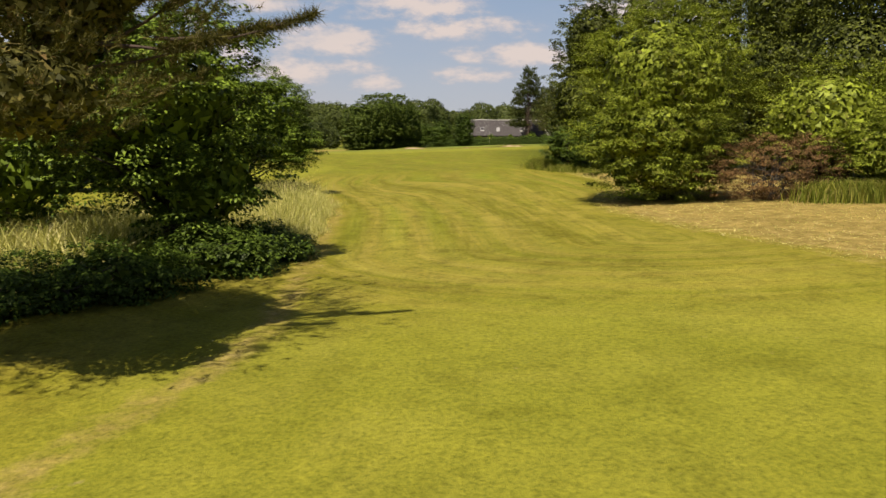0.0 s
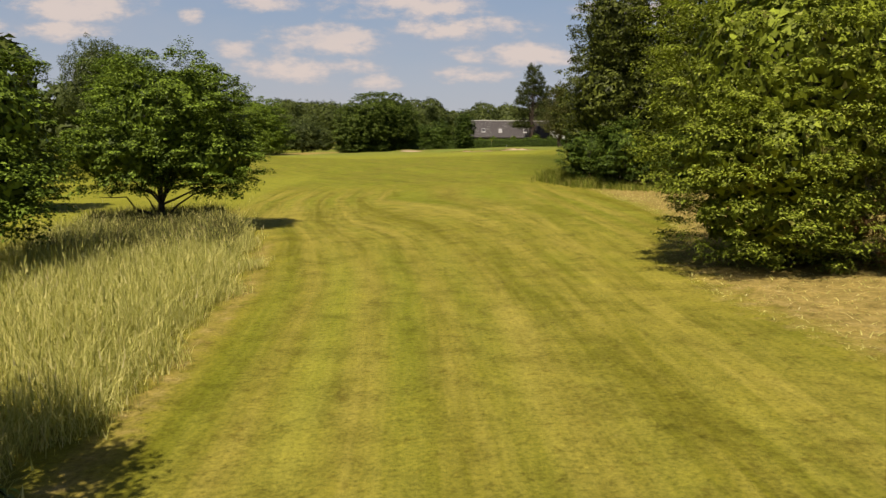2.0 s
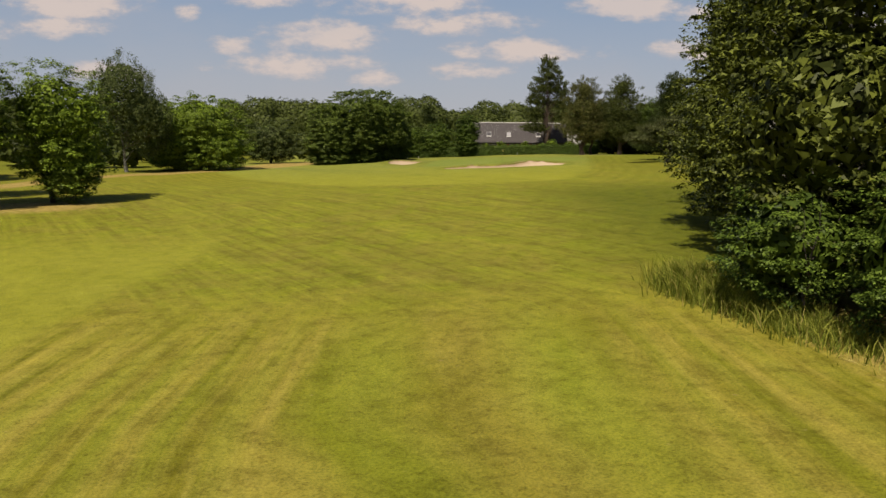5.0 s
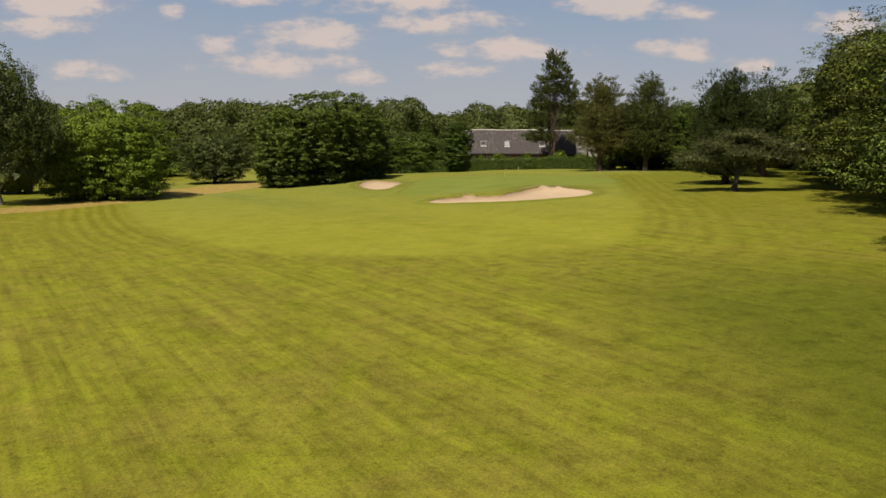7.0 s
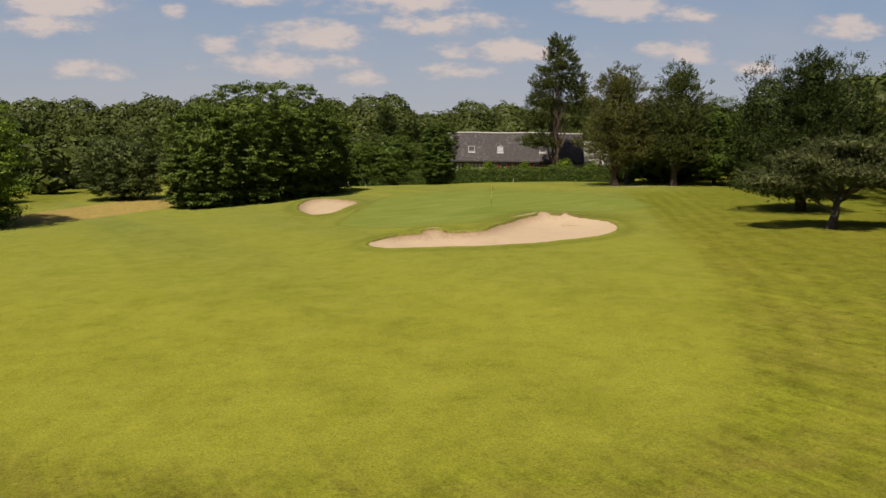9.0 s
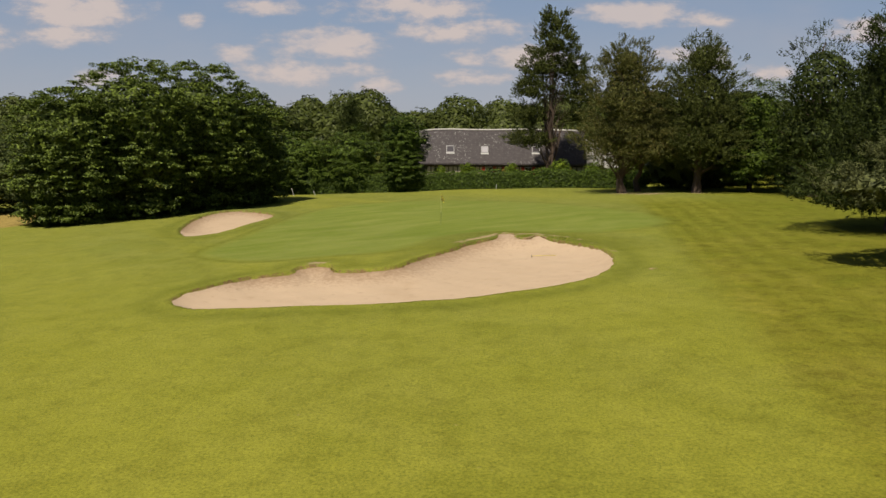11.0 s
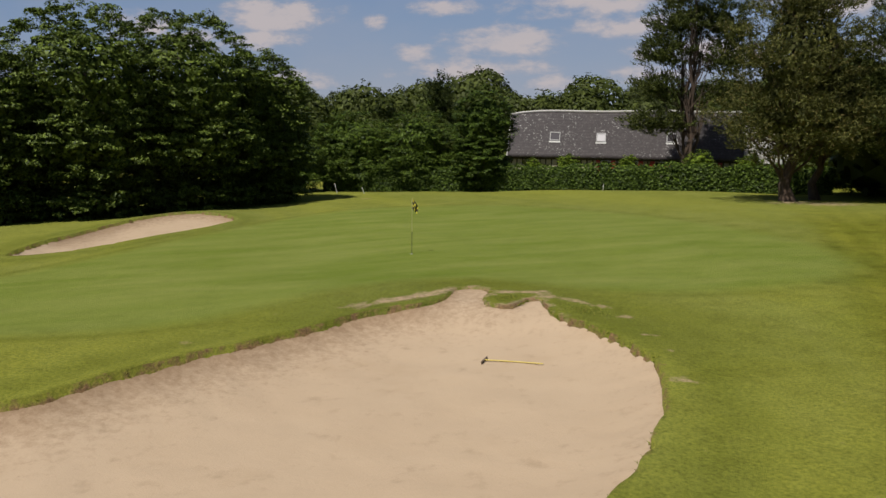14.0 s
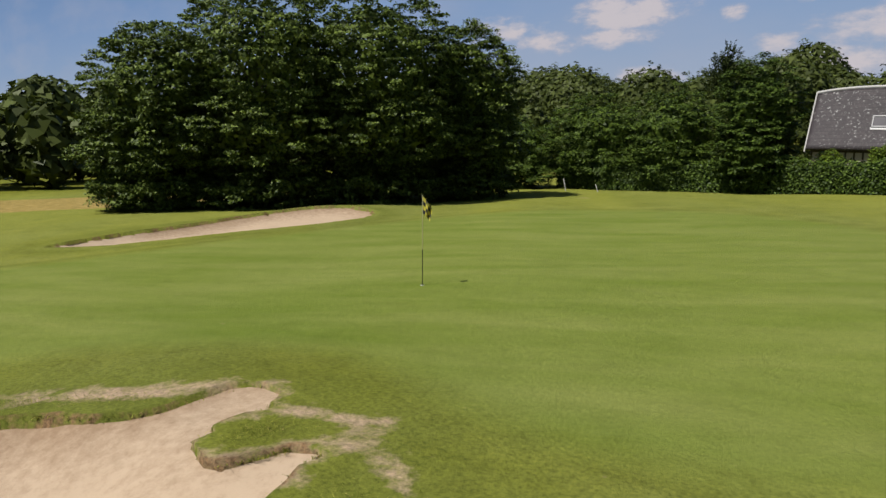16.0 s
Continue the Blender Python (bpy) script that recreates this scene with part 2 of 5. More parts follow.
    rough_col = mix_node(nt, math_node(nt, "MULTIPLY", tracks, math_node(nt, "MULTIPLY", math_node(nt, "ADD", 0.2, patch), 0.62)), rough_col, mix_node(nt, ridge, (0.178, 0.172, 0.016), (0.278, 0.268, 0.034)))
    turn = nt.nodes.new("ShaderNodeVectorMath")
    turn.operation = "DISTANCE"
    nt.links.new(p, turn.inputs[0])
    turn.inputs[1].default_value = (4.8, 111.2, 0.9)
    rings = math_node(nt, "SINE", math_node(nt, "ADD", math_node(nt, "MULTIPLY", turn.outputs["Value"], 6.5), math_node(nt, "MULTIPLY", tuft, 4.0)))
    rings = ramp_node(nt, math_node(nt, "ADD", math_node(nt, "MULTIPLY", rings, 0.3), tuft), [(0.35, (0, 0, 0)), (0.75, (1, 1, 1))])
    near_turn = ramp_node(nt, math_node(nt, "MULTIPLY", turn.outputs["Value"], 0.25), [(0.20, (0, 0, 0)), (0.38, (1, 1, 1)), (0.50, (0.8, 0.8, 0.8)), (0.85, (0, 0, 0))])
    near_turn = math_node(nt, "MULTIPLY", near_turn, ramp_node(nt, patch, [(0.40, (0, 0, 0)), (0.60, (0.75, 0.75, 0.75))]))
    rough_col = mix_node(nt, near_turn, rough_col, mix_node(nt, rings, (0.165, 0.135, 0.028), (0.275, 0.250, 0.036)))
    fair_col = mix_node(nt, patch, (0.258, 0.264, 0.024), (0.342, 0.332, 0.050))
    fair_col = mix_node(nt, fresh, fair_col, mix_node(nt, patch, (0.178, 0.212, 0.040), (0.285, 0.292, 0.078)))
    fair_col = mix_node(nt, math_node(nt, "MULTIPLY", run_mask, 0.10), fair_col, (0.165, 0.195, 0.010))
    mottle = ramp_node(nt, noise_node(nt, p, 0.38, 9, 0.74, 0.5), [(0.42, (0, 0, 0)), (0.66, (1, 1, 1))])
    fair_col = mix_node(nt, math_node(nt, "MULTIPLY", mottle, 0.42), fair_col, (0.150, 0.160, 0.012))
    band_ = ramp_node(nt, noise_node(nt, mp2.outputs[0], 0.16, 3, 0.5, 0.3), [(0.40, (0, 0, 0)), (0.58, (1, 1, 1))])
    fair_col = mix_node(nt, math_node(nt, "MULTIPLY", band_, 0.30), fair_col, (0.330, 0.330, 0.040))
    col = mix_node(nt, close, rough_col, fair_col)
    lush_col = mix_node(nt, tuft, (0.066, 0.088, 0.009), (0.140, 0.156, 0.016))
    col = mix_node(nt, lush, col, lush_col)
    gm = nt.nodes.new("ShaderNodeMapping")
    gm.vector_type = "TEXTURE"
    gm.inputs["Scale"].default_value = (4.5, 1.3, 1.0)
    gm.inputs["Rotation"].default_value = (0, 0, radians(28))
    nt.links.new(p, gm.inputs[0])
    swathe = ramp_node(nt, noise_node(nt, gm.outputs[0], 0.9, 5, 0.6, 0.4), [(0.32, (0, 0, 0)), (0.68, (1, 1, 1))])
    green_col = mix_node(nt, swathe, (0.148, 0.208, 0.024), (0.252, 0.288, 0.068))
    green_col = mix_node(nt, math_node(nt, "MULTIPLY", field, 0.35), green_col, (0.235, 0.245, 0.060))
    col = mix_node(nt, putt, col, green_col)
    straw = ramp_node(nt, tuft, [(0.25, (0.19, 0.146, 0.040)), (0.55, (0.41, 0.302, 0.096)), (0.8, (0.53, 0.42, 0.18))])
    dry_edge = ramp_node(nt, math_node(nt, "ADD", dry, math_node(nt, "MULTIPLY", math_node(nt, "SUBTRACT", tuft, 0.5), 0.9)),
                         [(0.35, (0, 0, 0)), (0.75, (1, 1, 1))])
    col = mix_node(nt, dry_edge, col, straw)
    soil = mix_node(nt, blade, (0.44, 0.31, 0.20), (0.56, 0.42, 0.285))
    bare_edge = ramp_node(nt, math_node(nt, "ADD", bare, math_node(nt, "MULTIPLY", math_node(nt, "SUBTRACT", tuft, 0.5), 2.4)),
                          [(0.40, (0, 0, 0)), (0.95, (0.95, 0.95, 0.95))])
    col = mix_node(nt, bare_edge, col, soil)
    lip_edge = ramp_node(nt, math_node(nt, "ADD", att2.outputs["Alpha"], math_node(nt, "MULTIPLY", math_node(nt, "SUBTRACT", tuft, 0.5), 1.6)), [(0.50, (0, 0, 0)), (0.75, (1, 1, 1))])
    col = mix_node(nt, lip_edge, col, mix_node(nt, blade, (0.12, 0.068, 0.030), (0.34, 0.22, 0.12)))
    clod = ramp_node(nt, noise_node(nt, p, 1.1, 8, 0.78, 0.3), [(0.34, (0.56, 0.55, 0.48)), (0.50, (1, 1, 1)), (0.70, (1.28, 1.25, 1.14))])
    col = mix_node(nt, math_node(nt, "SUBTRACT", 0.75, math_node(nt, "MULTIPLY", math_node(nt, "MAXIMUM", putt, math_node(nt, "MULTIPLY", close, 0.6)), 0.6)), col, mix_node(nt, 1.0, col, clod, "MULTIPLY"))
    # grain of the blades, weaker on the putting surface
    grain = ramp_node(nt, blade, [(0.30, (0.35, 0.38, 0.34)), (0.5, (1, 1, 1)), (0.70, (1.5, 1.42, 1.3))])
    col = mix_node(nt, math_node(nt, "SUBTRACT", 0.8, math_node(nt, "MULTIPLY", putt, 0.55)), col, mix_node(nt, 1.0, col, grain, "MULTIPLY"))
    specks = ramp_node(nt, noise_node(nt, p, 4.2, 5, 0.7), [(0.30, (0.42, 0.36, 0.30)), (0.45, (1, 1, 1))])
    col = mix_node(nt, math_node(nt, "SUBTRACT", 0.6, math_node(nt, "MULTIPLY", math_node(nt, "MAXIMUM", putt, close), 0.6)), col, mix_node(nt, 1.0, col, specks, "MULTIPLY"))
    col = mix_node(nt, 1.0, col, (0.63, 0.63, 0.63), "MULTIPLY")
    nt.links.new(col, bsdf.inputs["Base Color"])
    bsdf.inputs["Roughness"].default_value = 0.8
    bsdf.inputs["Specular IOR Level"].default_value = 0.04
    hgt = math_node(nt, "ADD", blade, math_node(nt, "MULTIPLY", tuft, 2.0))
    bump_node(nt, hgt, 0.5, 0.08, bsdf)
    return m


def sand_material():
    m, nt, bsdf, out = nodes_of("bunker_sand")
    p = place_of(nt)
    wide, mid, fine = noise_node(nt, p, 0.35, 5, 0.6, 0.8), noise_node(nt, p, 2.2, 6, 0.6), noise_node(nt, p, 30, 4)
    col = mix_node(nt, wide, (0.510, 0.374, 0.246), (0.590, 0.448, 0.308))
    col = mix_node(nt, ramp_node(nt, mid, [(0.25, (0.55, 0.55, 0.55)), (0.42, (0, 0, 0))]), col, (0.33, 0.235, 0.145))
    col = mix_node(nt, math_node(nt, "MULTIPLY", fine, 0.25), col, (0.56, 0.45, 0.34))
    st = nt.nodes.new("ShaderNodeAttribute")
    st.attribute_name = "stain"
    crumbs = noise_node(nt, p, 5.5, 7, 0.72)
    soil = ramp_node(nt, math_node(nt, "ADD", math_node(nt, "MULTIPLY", st.outputs["Fac"], 0.55), math_node(nt, "MULTIPLY", crumbs, 0.9)), [(0.60, (0, 0, 0)), (1.0, (0.8, 0.8, 0.8))])
    col = mix_node(nt, soil, col, mix_node(nt, fine, (0.20, 0.125, 0.070), (0.36, 0.24, 0.15)))
    # damp patches of sand, spread at random
    darker = ramp_node(nt, noise_node(nt, p, 0.22, 4, 0.6, 0.6), [(0.58, (0, 0, 0)), (0.70, (0.35, 0.35, 0.35))])
    col = mix_node(nt, darker, col, (0.41, 0.29, 0.175))
    col = mix_node(nt, 1.0, col, (0.64, 0.64, 0.64), "MULTIPLY")
    nt.links.new(col, bsdf.inputs["Base Color"])
    bsdf.inputs["Roughness"].default_value = 0.95
    bsdf.inputs["Specular IOR Level"].default_value = 0.1
    bump_node(nt, math_node(nt, "ADD", mid, math_node(nt, "MULTIPLY", fine, 0.25)), 0.4, 0.05, bsdf)
    return m


def plain(name, col, rough=0.6, metal=0.0):
    m, nt, bsdf, out = nodes_of(name)
    p = place_of(nt)
    f = noise_node(nt, p, 25, 4)
    col = tuple(c * 0.7 for c in col)
    nt.links.new(mix_node(nt, f, tuple(c * 0.82 for c in col), col), bsdf.inputs["Base Color"])
    bsdf.inputs["Roughness"].default_value, bsdf.inputs["Metallic"].default_value = rough, metal
    return m


M_GRASS, M_SAND = ground_material(), sand_material()
M_OAK = leaf_material("oak_leaves", (0.068, 0.112, 0.010), (0.255, 0.350, 0.042), 0.22)
M_BEECH = leaf_material("beech_leaves", (0.046, 0.078, 0.009), (0.190, 0.250, 0.040), 0.13)
M_WILLOW = leaf_material("willow_leaves", (0.185, 0.225, 0.022), (0.390, 0.460, 0.050), 0.26, tired=(0.36, 0.34, 0.09))
M_BIRCH = leaf_material("birch_leaves", (0.044, 0.058, 0.009), (0.150, 0.172, 0.027), 0.2)
M_WEEP = leaf_material("weeping_leaves", (0.052, 0.083, 0.017), (0.161, 0.190, 0.057), 0.38)
M_YOUNG = leaf_material("young_leaves", (0.100, 0.160, 0.012), (0.235, 0.320, 0.032), 0.28)
M_HEDGE = leaf_material("hedge_leaves", (0.040, 0.074, 0.010), (0.125, 0.185, 0.026), 0.15)
M_PINE = leaf_material("pine_needles", (0.040, 0.056, 0.012), (0.150, 0.172, 0.040), 0.1, 0.6)
M_PINEW = leaf_material("warm_pine_needles", (0.085, 0.086, 0.018), (0.215, 0.190, 0.048), 0.18, 0.6, tired=(0.29, 0.18, 0.075))
M_PINEG = leaf_material("olive_pine_needles", (0.066, 0.074, 0.018), (0.205, 0.208, 0.056), 0.1, 0.6, tired=(0.28, 0.20, 0.07))
M_PINEL = leaf_material("grey_green_needles", (0.055, 0.068, 0.022), (0.175, 0.190, 0.070), 0.1, 0.6)
M_HORN = leaf_material("hornbeam_leaves", (0.046, 0.084, 0.010), (0.142, 0.204, 0.028), 0.18)
M_FIR = leaf_material("dark_needles", (0.022, 0.038, 0.008), (0.075, 0.098, 0.020), 0.1, 0.6)
M_DEAD = leaf_material("dead_twigs", (0.17, 0.095, 0.036), (0.36, 0.215, 0.095), 0.2, 0.8)
M_WOODS = leaf_material("far_leaves", (0.085, 0.110, 0.022), (0.104, 0.126, 0.028), 0.2)
M_TALL = leaf_material("tall_grass_blades", (0.66, 0.66, 0.15), (0.95, 0.84, 0.32), 0.5, 0.7, tired=(0.98, 0.84, 0.46))
M_TUFT = leaf_material("lip_grass_blades", (0.20, 0.26, 0.03), (0.42, 0.42, 0.07), 0.45, 0.7, tired=(0.62, 0.48, 0.17))
M_WEED = leaf_material("weed_stalks", (0.10, 0.12, 0.03), (0.26, 0.24, 0.08), 0.4, 0.7, tired=(0.36, 0.24, 0.12))
M_BARK = bark_material("grey_bark", (0.035, 0.028, 0.020), (0.13, 0.105, 0.08))
M_PBARK = bark_material("pine_bark", (0.05, 0.032, 0.022), (0.17, 0.11, 0.075))
M_BBARK = bark_material("birch_bark", (0.09, 0.085, 0.075), (0.42, 0.40, 0.36))


# ---- mesh helpers ----
def mesh_np(name, verts, faces, mats=()):
    """A mesh out of arrays; faces all have the same number of corners."""
    verts, faces = np.asarray(verts, np.float32), np.asarray(faces, np.int32)
    me = bpy.data.meshes.new(name)
    n, k = faces.shape
    me.vertices.add(len(verts))
    me.vertices.foreach_set("co", verts.ravel())
    me.loops.add(n * k)
    me.loops.foreach_set("vertex_index", faces.ravel())
    me.polygons.add(n)
    me.polygons.foreach_set("loop_start", np.arange(n, dtype=np.int32) * k)
    me.update(calc_edges=True)
    for m in mats:
        me.materials.append(m)
    return me


def smooth(me):
    me.polygons.foreach_set("use_smooth", np.ones(len(me.polygons), bool))
    return me


def put(name, me, mat, parent=None, label=""):
    if mat is not None and not me.materials:
        me.materials.append(mat)
    ob = new(name, me)
    if parent is not None:
        ob.parent = parent
    if label:
        ob["label"] = label
    return ob


def part(name, bm, mat, parent, label=""):
    """Links a bmesh as one mesh object under a thing or a part."""
    me = bpy.data.meshes.new(name)
    bm.normal_update()
    bm.to_mesh(me)
    bm.free()
    return put(name, me, mat, parent, label)


def base(name, x, y, z, label, category, group="", rz=0):
    ob = new(name)
    ob.empty_display_size = 0.3
    ob.matrix_world = pose(x, y, z, 0, 0, rz)
    return tagged(ob, label, category, group)


def box(bm, x0, y0, z0, x1, y1, z1, bevel=0.0):
    r = bmesh.ops.create_cube(bm, size=1)
    bmesh.ops.scale(bm, vec=(x1 - x0, y1 - y0, z1 - z0), verts=r["verts"])
    bmesh.ops.translate(bm, vec=((x0 + x1) / 2, (y0 + y1) / 2, (z0 + z1) / 2), verts=r["verts"])
    if bevel:
        es = list({e for v in r["verts"] for e in v.link_edges})
        bmesh.ops.bevel(bm, geom=es, offset=bevel, segments=2, affect="EDGES", profile=0.6)


def tube_arrays(points, radii, seg=7):
    """Rings along a line: vertices and quads of a tapered limb."""
    pts = np.asarray(points, float)
    n = len(pts)
    vs, fs = [], []
    for i in range(n):
        d = pts[min(i + 1, n - 1)] - pts[max(i - 1, 0)]
        d /= np.linalg.norm(d) + 1e-9
        a = np.cross(d, (0.3, 0.9, 0.1) if abs(d[2]) > 0.8 else (0, 0, 1))
        a /= np.linalg.norm(a) + 1e-9
        b = np.cross(d, a)
        th = np.arange(seg) * 2 * np.pi / seg
        vs.append(pts[i] + radii[i] * (np.cos(th)[:, None] * a + np.sin(th)[:, None] * b))
    for i in range(n - 1):
        for k in range(seg):
            fs.append((i * seg + k, i * seg + (k + 1) % seg, (i + 1) * seg + (k + 1) % seg, (i + 1) * seg + k))
    return np.concatenate(vs), np.array(fs)


def join_arrays(items):
    vs, fs, off = [], [], 0
    for v, f in items:
        vs.append(v)
        fs.append(f + off)
        off += len(v)
    return np.concatenate(vs), np.concatenate(fs)


# ---- the lie of the land ----
PROFILE_Y = (-60, 0, 15, 30, 45, 62, 85, 104, 125, 150, 165, 190, 212, 240, 400)
PROFILE_Z = (.3, .3, .28, .08, -.1, -.6, -.1, .5, .48, .30, .14, .10, -.24, -.25, 0)
BIG = [(-0.1, 150.0), (0.7, 149.0), (2.1, 148.5), (4.8, 148.65), (8.2, 148.75), (11.2, 149.1), (13.2, 150.05), (14.7, 151.1), (15.8, 152.15),
       (17.05, 153.7), (18.0, 155.9), (18.5, 158.0), (18.65, 159.8), (18.5, 161.3), (17.75, 162.8), (16.85, 163.75), (16.2, 164.55), (15.95, 165.1), (15.85, 165.5), (15.65, 165.65), (15.45, 165.45), (15.4, 165.15), (15.2, 164.8), (14.85, 164.8), (14.5, 164.95),
       (14.38, 165.45), (14.4, 165.9), (14.2, 166.35), (13.75, 166.45), (13.4, 166.15), (13.45, 165.65), (13.3, 165.25), (12.9, 164.85), (12.3, 164.45), (11.7, 164), (11.05, 163.08), (10.3, 161.75), (9.0, 158.8), (8.1, 156.6), (6.8, 155.9), (5.4, 155.9), (4.8, 157.0), (3.5, 157.1), (3.1, 155.9), (1.6, 155.3), (0.5, 153.5), (-0.3, 151.6)]
SMALL = [(-7.8, 173.1), (-9.6, 177.5), (-10.6, 183.5), (-9.8, 187.8), (-7.3, 189.3), (-4.8, 187.0), (-4.2, 183.1), (-4.9, 178.6), (-5.6, 174.6), (-6.7, 172.8)]
PUTTING = [(-3.0, 163.2), (-3.6, 166.0), (-3.2, 172.0), (-2.4, 180.0), (-1.6, 187.5), (1.5, 193.5), (6.0, 196.2), (11.5, 195.6), (17.0, 192.0), (22.0, 185.5),
           (25.2, 178.5), (25.4, 173.0), (22.5, 169.2), (17.5, 167.6), (13.0, 168.3), (9.5, 166.0), (7.0, 161.8), (3.5, 159.8), (0.0, 160.4)]


def rounded(poly, step=0.22, wobble=0.0, seed=0.0):
    """A closed smooth line through the corners, with small irregularities."""
    P = np.array(poly, float)
    n, out = len(P), []
    for i in range(n):
        a, b, c, d = P[i - 1], P[i], P[(i + 1) % n], P[(i + 2) % n]
        k = max(2, int(np.linalg.norm(c - b) / step))
        for t in np.arange(k) / k:
            out.append(0.5 * (2 * b + (c - a) * t + (2 * a - 5 * b + 4 * c - d) * t * t + (3 * b - a - 3 * c + d) * t ** 3))
    out = np.array(out)
    if wobble:
        tan = np.roll(out, -1, 0) - np.roll(out, 1, 0)
        nor = np.stack([tan[:, 1], -tan[:, 0]], 1) / (np.linalg.norm(tan, axis=1)[:, None] + 1e-9)
        w = np.array([noise.noise((x * 0.9, y * 0.9, seed)) + 0.6 * noise.noise((x * 2.6, y * 2.6, seed + 9)) for x, y in out])
        out = out + nor * (w * wobble)[:, None]
    return out


def signed(line, pts):
    """Distance of points to a closed line, negative inside, and the nearest point on it."""
    best, near = np.full(len(pts), 1e9), np.zeros((len(pts), 2))
    inside = np.zeros(len(pts), bool)
    nxt = np.roll(line, -1, 0)
    lo, hi = line.min(0) - 6, line.max(0) + 6
    sel = np.where(((pts > lo) & (pts < hi)).all(1))[0]
    q = pts[sel]
    bq, nq, iq = best[sel], near[sel], inside[sel]
    for a, b in zip(line, nxt):
        d = b - a
        t = np.clip(((q - a) @ d) / (d @ d + 1e-12), 0, 1)
        c = a + t[:, None] * d
        r = np.linalg.norm(q - c, axis=1)
        m = r < bq
        bq[m], nq[m] = r[m], c[m]
        cross = ((a[1] > q[:, 1]) != (b[1] > q[:, 1])) & (q[:, 0] < (b[0] - a[0]) * (q[:, 1] - a[1]) / (b[1] - a[1] + 1e-12) + a[0])
        iq ^= cross
    best[sel], near[sel], inside[sel] = bq, nq, iq
    best[inside] *= -1
    return best, near


BIG_LINE, SMALL_LINE, PUTT_LINE = rounded(BIG, 0.2, 0.13, 1.0), rounded(SMALL, 0.2, 0.08, 4.0), rounded(PUTTING, 0.5)


def land(x, y):
    """Height of the open ground, without the bunkers."""
    x, y = np.asarray(x, float), np.asarray(y, float)
    z = np.interp(y, PROFILE_Y, PROFILE_Z) * 0.5 + 0.25 * (np.interp(y - 6, PROFILE_Y, PROFILE_Z) + np.interp(y + 6, PROFILE_Y, PROFILE_Z))
    z = z + 0.045 * 34 * np.tanh(x / 34)
    # a bank behind the large bunker, and a shoulder before the small one
    z = z + 0.24 * np.exp(-((x - 12.5) / 5.0) ** 2 - ((y - 166.5) / 2.6) ** 2) + 0.22 * np.exp(-((x - 4.5) / 4.0) ** 2 - ((y - 158.5) / 2.4) ** 2)
    z = z + 0.35 * np.exp(-((x + 9.5) / 3.0) ** 2 - ((y - 188) / 5.0) ** 2)
    z = z + 0.06 * np.sin(x * 0.21 + 1.0) * np.sin(y * 0.17) + 0.03 * np.sin(x * 0.55 + y * 0.3)
    return z


def land1(x, y):
    return float(land(np.array([x]), np.array([y]))[0])


def sand_height(x, y, d):
    """Sand in a bunker at distance d inside its edge: dished, running up to the edge."""
    dd = np.clip(-d, 0, 3)
    back = np.where(y > 170, np.clip((y - 174 - (x + 5) * 0.9) / 5, 0, 1), np.clip((y - 152.5 + 0.1 * x) / 3, 0, 1))
    worn = np.where(y > 170, 1.0, np.clip((165.4 - y) / 1.6, 0.12, 1) + np.clip((12.8 - x) / 1.5, 0, 1) * (y > 163))
    worn = np.minimum(worn, 1)
    return land(x, y) - 0.02 - (0.01 + 0.07 * back) * worn - (0.54 - 0.1 * back) * worn * (1 - np.exp(-dd / 0.9)) + 0.02 * np.sin(x * 2.1 + 1.3 * np.sin(y * 1.1)) * np.clip(dd, 0, 1)


def lines(spans):
    out = []
    for a, b, s in spans:
        out.append(np.arange(a, b - 1e-6, s))
    return np.concatenate(out + [[spans[-1][1]]])


